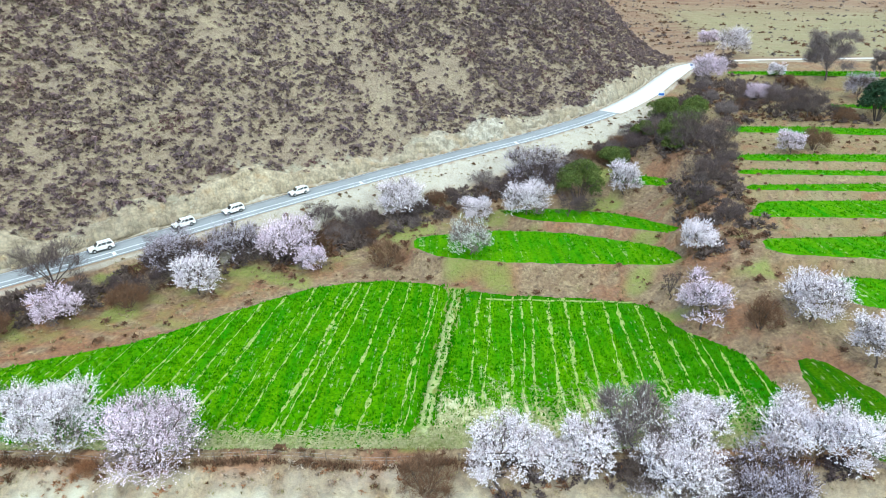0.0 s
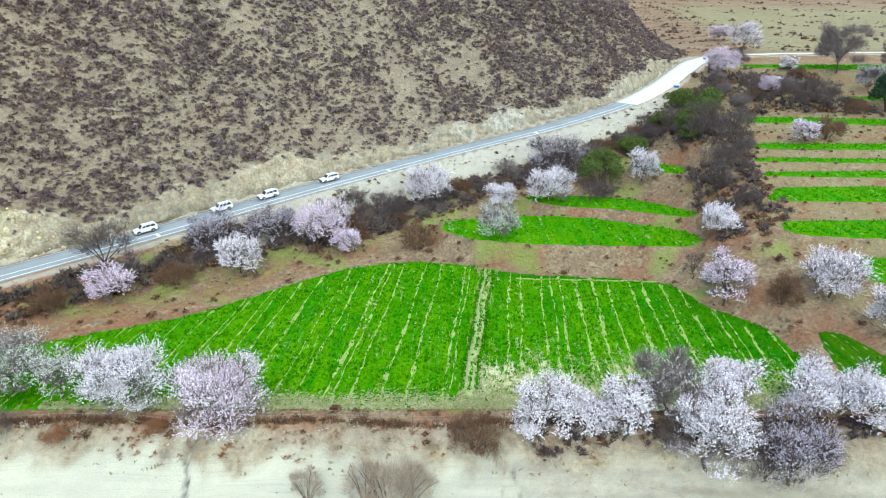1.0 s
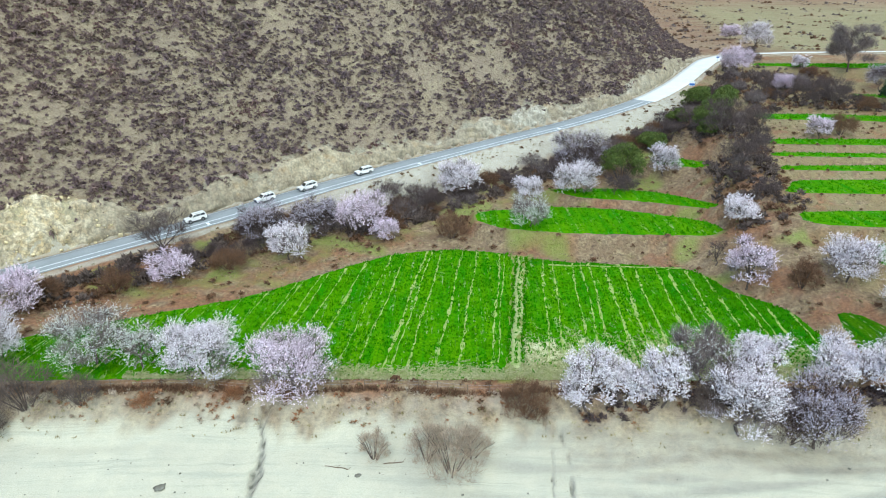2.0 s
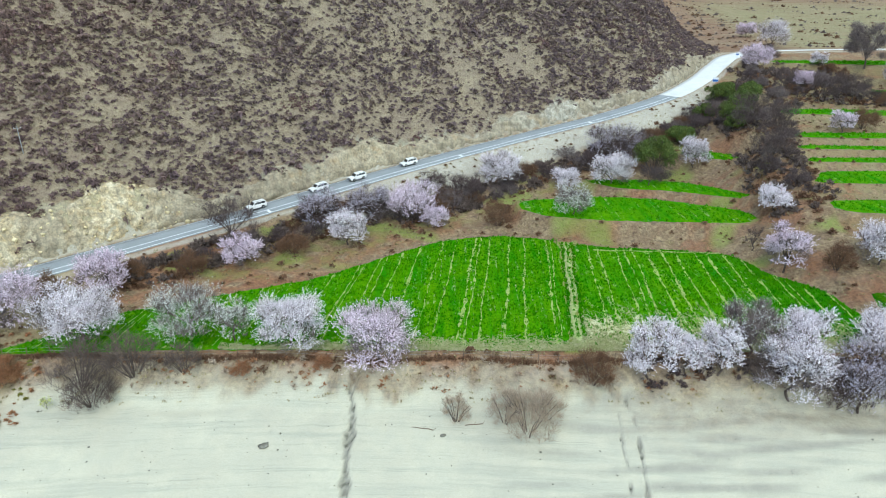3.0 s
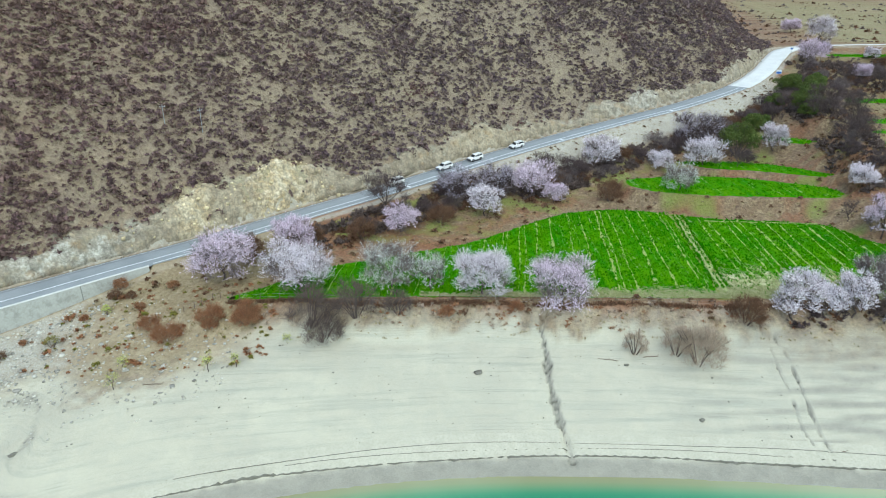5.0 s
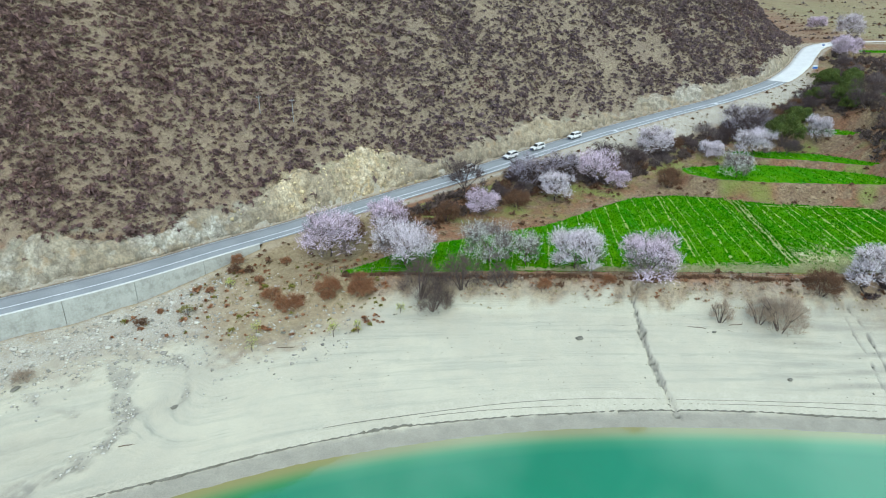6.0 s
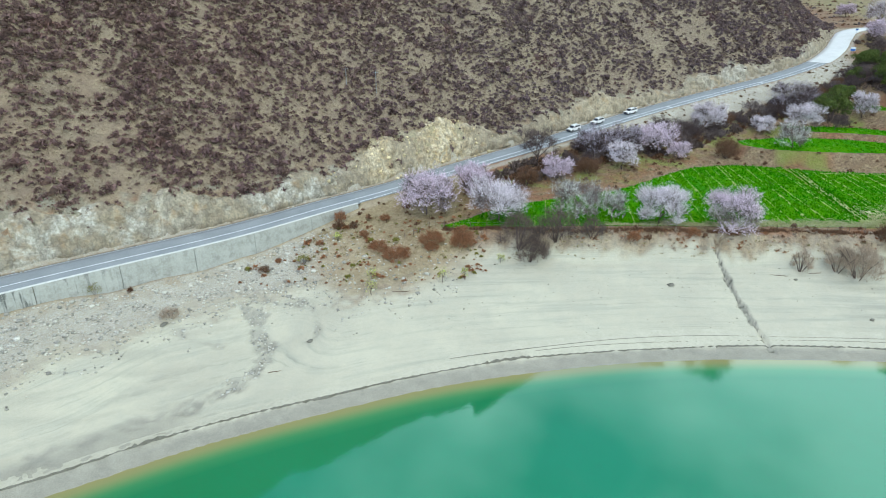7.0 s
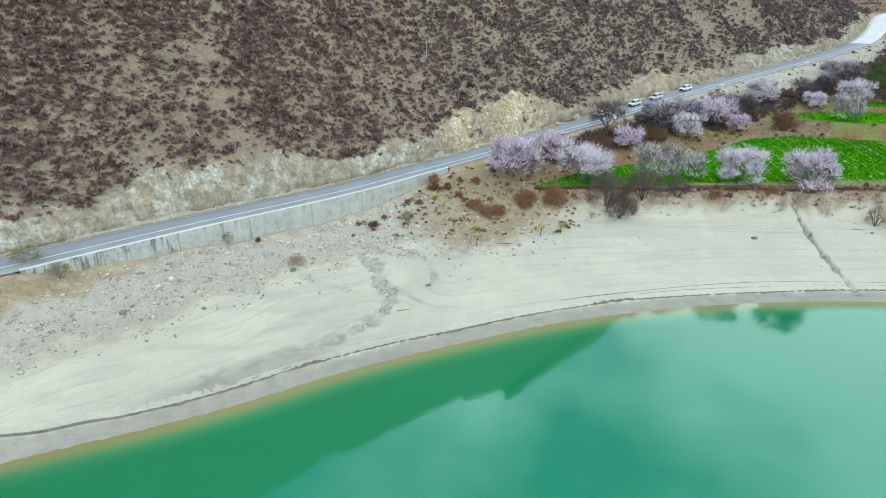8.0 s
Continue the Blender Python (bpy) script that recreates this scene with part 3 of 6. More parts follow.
def build_ground():
    xs = steps((-3000, -600, 300), (-600, -330, 30), (-330, -216, 4), (-216, -134, 1.0), (-134, -114, 0.45), (-114, -51, 1.0), (-51, -31, 0.3), (-31, -1.5, 0.9), (-1.5, 5, 0.25), (5, 130, 1.0), (130, 200, 3), (200, 600, 20), (600, 3000, 300))
    ys = steps((-600, -120, 60), (-120, -30, 3), (-30, 10, 0.9), (10, 64, 0.55), (64, 150, 1.0), (150, 300, 2.0), (300, 420, 4), (420, 660, 24), (660, 1100, 16), (1100, 3000, 150))
    gx, gy = np.meshgrid(xs, ys)
    z, k = land(gx, gy)
    n, d, rest, spur = k["n"], k["d"], k["rest"], k["spur"]
    w = len(xs)
    i = np.arange(len(ys) - 1)[:, None] * w + np.arange(w - 1)
    faces = np.stack([i, i + 1, i + 1 + w, i + w], -1).reshape(-1, 4)
    me = mesh_from("ground", np.stack([gx, gy, z], -1).reshape(-1, 3), faces, GROUND, True)
    blot, spot = ripples(gx, gy, 21, 16.0), ripples(gx, gy, 22, 6.0)
    dab = ripples(gx, gy, 23, 2.2)
    hill = smooth(0.0, 3.0, rest + spot) * spur
    rock = smooth(4.4, 5.2, n) * smooth(2.6, 0.2, rest + 2.0 * spot + 1.2 * dab) * smooth(0.1, 0.5, spur)
    left = smooth(-85, -105, gx)
    mud_top = 9.5 - 0.9 * left + 0.6 * blot + 0.9 * spot + 0.5 * dab
    mud = smooth(2.2 - left, -1.4 + 0.5 * left, z - mud_top + left * (3.2 + 0.8 * spot)) * (n < -4)
    mud = np.maximum(mud, (0.36 + 0.25 * spot) * smooth(62.4, 60.6, gy + 0.4 * dab) * smooth(-92, -80, gx) * (n < -8))
    # Silt gives way to the darker bank colour towards the right bank.
    mud = mud * (1 - 0.42 * smooth(49, 56, gy + spot) * smooth(-2, 8, gx) * (0.7 + 0.3 * dab))
    gravel = left * (1 - mud) * (1 - 0.7 * smooth(-124, -110, gx)) * smooth(-4.2, -5, n) * smooth(10.8, 9.4, z + spot * 0.9 + dab * 0.4)
    gravel = np.maximum(gravel, smooth(4.2, 5, np.abs(n)) * smooth(6.6, 5.6, np.abs(n)) * 0.8)
    gravel = np.maximum(gravel, smooth(-4, -4.6, n) * smooth(-15.5, -11.5, n + 1.2 * spot) * smooth(-62, -35, gx) * smooth(75, 60, gx) * 0.95)
    wet_dark = 0.5 * smooth(0.25, -0.1, d) * smooth(-12, -8, d)
    wide = (gx < -105) * 0.38
    # Runnels: the silt colour darkens with the depth of the cut.
    wet_dark = np.maximum(wet_dark, smooth(0.03, 0.3, k["cut"]) * (1.0 - wide) * np.where(gx < -105, 0.75 + 0.45 * dab, 0.72 + 0.4 * ripples(gx, gy, 26, 1.3)))
    streaks = ripples(gx * 0.12, gy, 24, 3.4)
    # Grey streaks in the silt, stronger towards the right.
    wet_dark = np.maximum(wet_dark, 0.45 * smooth(-26, 2, gx) * smooth(-0.3, 0.7, streaks) * smooth(1, 4, d))
    wet_dark = np.maximum(wet_dark, 0.16 * smooth(-122, -135, gx) * smooth(0.0, 0.8, ripples((gx * 0.85 + gy * 0.5) * 0.15, gy * 0.85 - gx * 0.5, 25, 3.0)) * smooth(1, 4, d))
    wet_dark = np.maximum(wet_dark, 0.42 * smooth(7.0, 2.0, d + 0.8 * spot) * smooth(-127, -136, gx) * smooth(-168, -150, gx))
    dry = smooth(-128, -116, gx) * smooth(-86, -96, gx) * smooth(5.6, 7.4, z + 0.5 * spot + 0.3 * dab) * 0.75
    dry = np.maximum(dry, smooth(-158, -172, gx) * smooth(8.6, 9.8, z + 0.7 * spot + 0.4 * dab) * 0.8)
    dry = np.maximum(dry, 0.5 * smooth(-118, -128, gx) * smooth(-9, -5.5, n) * smooth(-0.2, 0.5, spot)) * (n < -4)
    far = smooth(262, 292, gy + blot * 8) * (1 - spur)
    red = smooth(0.1, 0.8, blot + 0.5 * spot + 0.25 * smooth(20, 60, gx)) * (n < -5) * smooth(10, 12.4, z) * 0.85
    red = np.maximum(red, smooth(24, 8, np.hypot((gx + 71) / 1.5, gy - 95)) * smooth(-0.8, 0.0, spot))
    back = np.interp(gx, FIELD_BACK[:, 0], FIELD_BACK[:, 1])
    red = np.maximum(red, smooth(1.0, 3.5, gy - back + dab) * smooth(15, 8, gy - back + 2 * spot) * smooth(-100, -88, gx) * smooth(-8, -30, gx) * smooth(-0.7, 0.2, spot) * 0.95)
    red = np.maximum(red, smooth(26, 10, np.hypot((gx - 54) / 1.2, gy - 128)) * smooth(-0.5, 0.3, spot) * 0.8)
    red = np.maximum(red, smooth(3.5, 1.0, np.abs(gy - 62.3)) * smooth(-97, -90, gx) * smooth(0.0, 0.7, spot + 0.4 * dab) * 0.5)
    red = np.maximum(red, smooth(16, 8, np.hypot((gx + 98) / 1.8, gy - 62)) * 0.55 * smooth(-0.4, 0.4, spot) * (z > 8))
    red = np.maximum(red, smooth(9, 4, np.hypot((gx + 98) / 2.0, gy - 60)) * 0.9 * smooth(-0.5, 0.2, dab))
    red = np.where(n > 5, (0.25 + 0.75 * smooth(-70, -150, gx)) * (0.55 + 0.3 * blot + 0.15 * spot), red).clip(0, 1)
    moss = smooth(0.25, 0.7, ripples(gx, gy, 31, 20.0)) * (n < -8) * (gy > 90) * (gx < 60) * 0.8
    moss = np.maximum(moss, smooth(-0.3, 0.5, spot) * smooth(-78, -60, gx) * smooth(12, 4, gx) * smooth(-10, -14, n) * smooth(-30, -22, n) * (z > 12.8) * 0.55)
    moss = np.maximum(moss, smooth(2.6, 1.8, np.abs(gx - 2.9 + 0.125 * (112.2 - gy))) * (gy > 64) * (gy < 114) * (n < -8))
    moss = np.maximum(moss, 0.55 * dry)
    moss = np.maximum(moss, far * smooth(276, 292, gy + 5 * spot) * smooth(560, 450, gy + 20 * blot) * smooth(118, 150, gx - 0.12 * (gy - 300) + 8 * spot) * (0.85 + 0.15 * dab))
    yellow = np.exp(-((k["xr"] + 91) / 9) ** 2) + 0.9 * np.exp(-((k["xr"] + 107) / 5) ** 2) + 0.35 * smooth(-0.2, 0.8, spot)
    paint(me, "kind_a", np.stack([hill, rock, mud], -1).reshape(-1, 3))
    straw = smooth(57, 64, gx - 0.17 * np.maximum(gy - 120, 0)) * smooth(-0.5, 0.3, spot + 0.5 * dab) * smooth(88, 92, gy) * smooth(262, 240, gy) * (n < -7)
    moss = np.maximum(moss, 0.35 * straw)
    far = np.maximum(far, np.maximum(dry, 0.5 * straw))
    paint(me, "kind_b", np.stack([gravel, far, wet_dark], -1).reshape(-1, 3))
    yellow = np.where(n < -4, smooth(-86, -94, gx), yellow)
    paint(me, "kind_c", np.stack([red, moss, np.clip(yellow, 0, 1)], -1).reshape(-1, 3))
    return tagged(new("ground", me), "hillside, banks and pale silt beach of bare ground", "ground", kind="structure")


build_ground()


def build_water():
    line = SHORE
    way = np.gradient(line, axis=0)
    way /= np.linalg.norm(way, axis=1)[:, None]
    side = np.stack([way[:, 1], -way[:, 0]], -1)
    offs = np.array([2.5, 3.6, 4.6, 5.6, 7, 9, 13, 20, 40, 90, 200, 600, 2500], float)
    verts, shallow = [], []
    for o in offs:
        p = line + side * o if o < 50 else line + np.array([0.35, -0.94]) * o
        verts.append(np.c_[p, np.zeros(len(p))])
        s = smooth(9.0, 4.6, o)
        shallow.append(np.tile([s, smooth(7.5, 3.6, o), 0], (len(p), 1)))
    m = len(line)
    i = np.arange(len(offs) - 1)[:, None] * m + np.arange(m - 1)
    faces = np.stack([i, i + m, i + m + 1, i + 1], -1).reshape(-1, 4)
    me = mesh_from("water", np.vstack(verts), faces, WATER, True)
    paint(me, "shallow", np.vstack(shallow))
    return tagged(new("water", me), "calm turquoise-green lake with an olive shallow rim", "lake", kind="structure")


build_water()


# ---- the road ----
def ribbon(name, line, a, b, lift, material, first=0, last=None, thick=0.0, cuts=1):
    """A strip beside the road's middle line, from a to b metres to its left."""
    p = line[first:last]
    way = np.gradient(p[:, :2], axis=0)
    way /= np.linalg.norm(way, axis=1)[:, None]
    side = np.stack([-way[:, 1], way[:, 0]], -1)
    rows = [(o, lift) for o in np.linspace(a, b, cuts + 1)]
    if thick:
        rows = [(a, lift - thick)] + rows + [(b, lift - thick)]
    verts = np.vstack([np.c_[p[:, :2] + side * o, p[:, 2] + h] for o, h in rows])
    m = len(p)
    i = np.arange(len(rows) - 1)[:, None] * m + np.arange(m - 1)
    faces = np.stack([i, i + 1, i + m + 1, i + m], -1).reshape(-1, 4)
    return new(name, mesh_from(name, verts, faces, material))


JOIN = int(np.hypot(ROAD[:, 0] - 52, ROAD[:, 1] - 201).argmin())
TOP = int(np.hypot(ROAD[:, 0] - 112, ROAD[:, 1] - 268).argmin())
tagged(ribbon("road", ROAD, -3.9, 3.9, 0.0, ASPHALT, 0, JOIN + 1, 0.25, 4), "grey-blue asphalt country road along the hill foot", "road", kind="structure")
tagged(ribbon("road_concrete", ROAD, -1.9, 1.9, 0.01, CONCRETE, TOP, None, 0.25, 4), "narrow pale concrete lane towards the far slope", "road", kind="structure")
tagged(ribbon("road_concrete", ROAD, -4.2, 4.0, 0.02, CONCRETE, JOIN, TOP + 1, 0.25, 4), "bright white bare concrete road", "road", kind="structure")

# ---- fields ----
from mathutils import geometry


def build_field(name, poly, height, label, group):
    """A level bed of young crop with a soft edge that goes down into the earth."""
    edge = rounded(poly, 1.0)
    mid = edge.mean(0)
    a = np.arange(len(edge))
    edge = edge + (edge - mid) / np.linalg.norm(edge - mid, axis=1)[:, None] * (0.25 * np.sin(a * 0.9) + 0.2 * np.sin(a * 2.3 + 1))[:, None]
    (x0, y0), (x1, y1) = edge.min(0), edge.max(0)
    gx, gy = np.meshgrid(np.arange(x0, x1, 1.5), np.arange(y0, y1, 1.5))
    gx, gy = gx.ravel(), gy.ravel()
    s = in_outline(edge, gx, gy) > 0.7
    inner = np.c_[gx[s], gy[s]] + np.random.uniform(-0.3, 0.3, (int(s.sum()), 2))
    pts = [Vector(p) for p in np.vstack([edge, inner])]
    ring = [(i, (i + 1) % len(edge)) for i in range(len(edge))]
    v2, _, faces, *_ = geometry.delaunay_2d_cdt(pts, ring, [], 1, 1e-4)
    v2 = np.array([tuple(v) for v in v2])
    rim = np.abs(in_outline(edge, v2[:, 0], v2[:, 1])) < 0.05
    z = height + np.where(rim, 0.0, 0.16 + 0.05 * ripples(v2[:, 0], v2[:, 1], 40, 5.0))
    me = bpy.data.meshes.new(name)
    me.from_pydata([(x, y, h) for (x, y), h in zip(v2, z)], [], [tuple(f) for f in faces])
    me.polygons.foreach_set("use_smooth", np.ones(len(me.polygons), bool))
    me.materials.append(DARK_CROP if height == 13.8 else CROP)
    x, y = v2.T
    spot = ripples(x, y, 41, 7.0)
    worn = (0.75 + 0.35 * smooth(14, 4, x)) * smooth(81, 67, y + 3 * spot) * smooth(49, 34, x + 2 * spot) * smooth(-4, -1.5, x) if abs(height - 12.6) < 0.01 else 0.0 * x
    if abs(height - 12.5) < 0.01:
        worn = np.maximum(worn, 0.5 * smooth(67.5, 65, y + spot) * smooth(-50, -30, x))
    dense = 0.0 * x
    if abs(height - 12.6) < 0.01:
        dense = np.maximum(0.9 * smooth(107.0, 108.0, y + 0.05 * (x - 8)), 0.7 * smooth(22, 42, x + 4 * spot) * smooth(70, 78, y))
    paint(me, "worn", np.stack([worn, dense, 0 * x], -1))
    return tagged(new(name, me), label, "field", group, "structure")


def ridge(x_top, field, width, parent, material):
    """One low, dry ridge across a field, with its small bends."""
    edge = rounded(field[1], 1.0)
    t = np.arange(0, 52, 0.8)
    lean = 0.105
    x = x_top - lean * (108 - (116 - t)) + 0.16 * np.sin(t * 0.21 + x_top) + 0.07 * np.sin(t * 1.1 + 2 * x_top)
    y = 116 - t
    inside = in_outline(edge, x, y) > 0.35
    if inside.sum() < 4:
        return None
    x, y = x[inside], y[inside]
    half = width * (0.46 + 0.18 * np.sin(y * 0.31 + x_top * 3) + 0.11 * np.sin(y * 1.3 + x_top) + 0.07 * np.sin(y * 3.1))
    half = np.maximum(half, 0.1 * width)
    h = field[2] + 0.2
    verts = np.vstack([np.c_[x - half, y, np.full(len(x), h - 0.06)], np.c_[x, y, np.full(len(x), h + 0.005) + 0.015 * np.sin(y * 2.0)], np.c_[x + half, y, np.full(len(x), h - 0.06)]])
    m = len(x)
    i = np.arange(2)[:, None] * m + np.arange(m - 1)
    faces = np.stack([i, i + m, i + m + 1, i + 1], -1).reshape(-1, 4)
    return under(new("ridge", mesh_from("ridge", verts, faces, material)), parent)


FIELD_LABELS = ["long bright green crop field striped with dry earth ridges", "bright green crop field with a thin worn corner",
                "small dark green crop field beside a bare path"]
for k, (field_name, outline, level) in enumerate(FIELDS):
    tag = FIELD_LABELS[k] if k < 3 else "narrow bright green terrace strip held by a dry bank"
    plot = build_field(field_name, outline, level, tag, "green crop fields")
    if k < 2:
        rng = np.random.RandomState(5 + k)
        spots = np.arange(-104, 1.5, 3.9) if k == 0 else np.arange(6.4, 56, 3.3)
        for xt in spots:
            slim = 0.55 if xt < -45 else 1.0
            ridge(xt + rng.uniform(-0.6, 0.6), FIELDS[k], slim * rng.uniform(0.35, 0.75), plot, RIDGE)
            if rng.rand() < 0.38:
                ridge(xt + rng.uniform(1.2, 2.4), FIELDS[k], slim * rng.uniform(0.2, 0.42), plot, RIDGE)

        if k == 1:
            bend = np.arange(8, 36, 0.8)
            furrow = np.c_[bend, 107.4 - 0.05 * (bend - 8) + 0.12 * np.sin(bend * 0.9), np.full(len(bend), level + 0.3)]
            under(ribbon("ridge", furrow, -0.2, 0.2, 0.0, RIDGE, 0, None, 0.15, 2), plot)

# the worn path between the two large fields
t_path = np.arange(0, 47.6, 1.0)
PATH_LINE = np.c_[2.9 - 0.125 * t_path + 0.15 * np.sin(t_path * 0.3), 112.2 - t_path, np.full(len(t_path), 12.6)]
tagged(ribbon("field_path", PATH_LINE, -1.0, 1.0, 0.0, WORN_PATH, 0, None, 0.3, 2), "worn dry footpath between two green fields", "path", kind="structure")


# ---- plants ----
def tufts(name, centres, sizes, blades, tall, material, label, category, seed, spread=0.5, thin=0.35):
    """Many small clumps of upright blades as one mesh."""
    rng = np.random.RandomState(seed)
    c = np.repeat(centres, blades, 0)
    s = np.repeat(sizes, blades)
    a = rng.uniform(0, 6.283, len(c))
    foot = c + np.c_[np.cos(a), np.sin(a), 0 * a] * (s * spread * rng.rand(len(c)))[:, None]
    lean = np.c_[rng.uniform(-0.5, 0.5, len(c)), rng.uniform(-0.5, 0.5, len(c)), np.ones(len(c))] * (s * tall * rng.uniform(0.6, 1.2, len(c)))[:, None]
    wide = np.c_[np.cos(a), np.sin(a), 0 * a] * (s * thin)[:, None]
    verts = np.stack([foot - wide, foot + wide, foot + lean], 1).reshape(-1, 3)
    faces = np.arange(len(verts)).reshape(-1, 3)
    return tagged(new(name, mesh_from(name, verts, faces, material)), label, category, kind="stuff")


def crop_rows():
    rng = np.random.RandomState(11)
    out = []
    for k, (_, poly, level) in enumerate(FIELDS):
        (x0, y0), (x1, y1) = np.min(poly, 0), np.max(poly, 0)
        count = int((x1 - x0) * (y1 - y0) * (2.6 if k < 2 else 0.2 if k == 2 else 1.2))
        x, y = rng.uniform(x0, x1, count), rng.uniform(y0, y1, count)
        row = (x + 0.105 * (108 - y)) / 0.62
        x = x + (np.round(row) - row) * 0.62 * (0.75 if k < 2 else 0)
        keep = in_outline(poly, x, y) > 0.4
        if k < 2:
            keep &= rng.rand(count) > 0.85 * smooth(69, 67, y) * smooth(-52, -25, x)
        if k == 1:
            keep &= rng.rand(count) > 0.8 * smooth(80, 68, y + 4 * np.sin(x * 0.5)) * smooth(36, 20, x)
        out.append(np.c_[x, y, np.full(count, level + 0.12)][keep])
    t = rng.uniform(0, 43, 640)
    off = np.r_[rng.choice([-1, 1], 520) * rng.uniform(0.9, 1.3, 520), rng.normal(0.05, 0.12, 120) + 0.1 * np.sin(t[520:] * 0.7)]
    out.append(np.c_[2.9 - 0.125 * t + 0.15 * np.sin(t * 0.3) + off, 112.2 - t, np.full(640, 12.64)])
    c = np.vstack(out)
    return tufts("crop_plants", c, rng.uniform(0.22, 0.42, len(c)), 4, 1.35, CROP_LEAF, "young green cereal plants growing in rows", "crop", 12, 0.9, 0.3)


crop_rows()


def worn_corner():
    """Dry stalks where the crop has failed along the near side of the second field."""
    rng = np.random.RandomState(17)
    x, y = rng.uniform(-3, 44, 5200), 65 + rng.gamma(1.6, 3.4, 5200)
    keep = (in_outline(FIELDS[1][1], x, y) > 0.2) & (y < 80 + 3 * np.sin(x))
    c = np.c_[x, y, np.full(len(x), 12.76)][keep]
    tufts("dry_stubble", c, rng.uniform(0.3, 0.6, len(c)), 4, 0.35, STUBBLE, "pale dry stubble in the worn field corner", "stubble", 18, 1.0, 0.35)
    x = rng.uniform(-60, 40, 7600)
    y = 64.8 + np.abs(rng.normal(0, 1.5, 7600)) * (0.5 + smooth(-52, -20, x) * 0.7 + 0.25 * np.sin(x * 0.37))
    c = np.c_[x, y, np.where(y > 65.6, 12.76, 12.7)]
    tufts("field_margin", c, rng.uniform(0.3, 0.6, len(c)), 4, 0.35, STUBBLE, "pale trodden grass along the field edge", "grass", 19, 1.0, 0.35)


worn_corner()


def dome(rng, rings=2, around=6):
    """A rough, low dome as a unit shrub."""
    verts = [(0, 0, 0.95)]
    for r in range(1, rings + 1):
        e = r / rings * 2.0
        for a in range(around):
            q = 6.283 * (a + 0.5 * (r % 2)) / around
            k = 1 + rng.uniform(-0.22, 0.22)
            verts.append((math.sin(e) * math.cos(q) * k, math.sin(e) * math.sin(q) * k, math.cos(e) * k * 0.95))
    faces = [(0, 1 + a, 1 + (a + 1) % around) for a in range(around)]
    for r in range(rings - 1):
        for a in range(around):
            p, q = 1 + r * around + a, 1 + r * around + (a + 1) % around
            faces += [(p, p + around, q), (q, p + around, q + around)]
    return np.array(verts), np.array(faces)


def scatter(name, spots, sizes, flat, material, label, category, seed, spikes=21, wide=0.25):
    """Shrubs as one mesh: tufts of short sprigs fanning out of a low dome."""
    rng = np.random.RandomState(seed)
    shapes = []
    for _ in range(6):
        sv = []
        for _ in range(spikes):
            e, q = rng.uniform(0.0, 1.5), rng.uniform(0, 6.283)
            o = np.array([math.sin(e) * math.cos(q), math.sin(e) * math.sin(q), math.cos(e)])
            foot = o * rng.uniform(0.15, 0.75) + rng.normal(0, 0.12, 3)
            side = np.cross(o, rng.normal(size=3)) * wide
            sv += [foot - side, foot + side, o * rng.uniform(0.85, 1.3)]
        shapes.append((np.array(sv), np.arange(3 * spikes).reshape(-1, 3)))
    pick = rng.randint(0, 6, len(spots))
    turn = rng.uniform(0, 6.283, len(spots))
    vs, fs, base = [], [], 0
    for k in range(6):
        s = np.where(pick == k)[0]
        v, f = shapes[k]
        c, d = np.cos(turn[s]), np.sin(turn[s])
        x = v[None, :, 0] * c[:, None] - v[None, :, 1] * d[:, None]
        y = v[None, :, 0] * d[:, None] + v[None, :, 1] * c[:, None]
        w = np.stack([x, y, np.broadcast_to(v[None, :, 2] * flat, x.shape)], -1) * sizes[s][:, None, None] + spots[s][:, None, :]
        vs.append(w.reshape(-1, 3))
        fs.append((f[None] + base + np.arange(len(s))[:, None, None] * len(v)).reshape(-1, 3))
        base += len(s) * len(v)
    return tagged(new(name, mesh_from(name, np.vstack(vs), np.vstack(fs), material)), label, category, kind="stuff")


# Bare, grassy openings among the hill's shrubs: middle and size
CLEARINGS = [(-65, 181, 11), (-81, 156, 8), (-88, 136, 9), (-97, 146, 6), (-40, 192, 7), (-19, 182, 8), (2, 201, 8), (-167, 73, 8),
             (-126, 107, 9), (-138, 88, 7), (-173, 50, 7), (-159, 53, 8), (-55, 157, 5), (-106, 131, 6)]


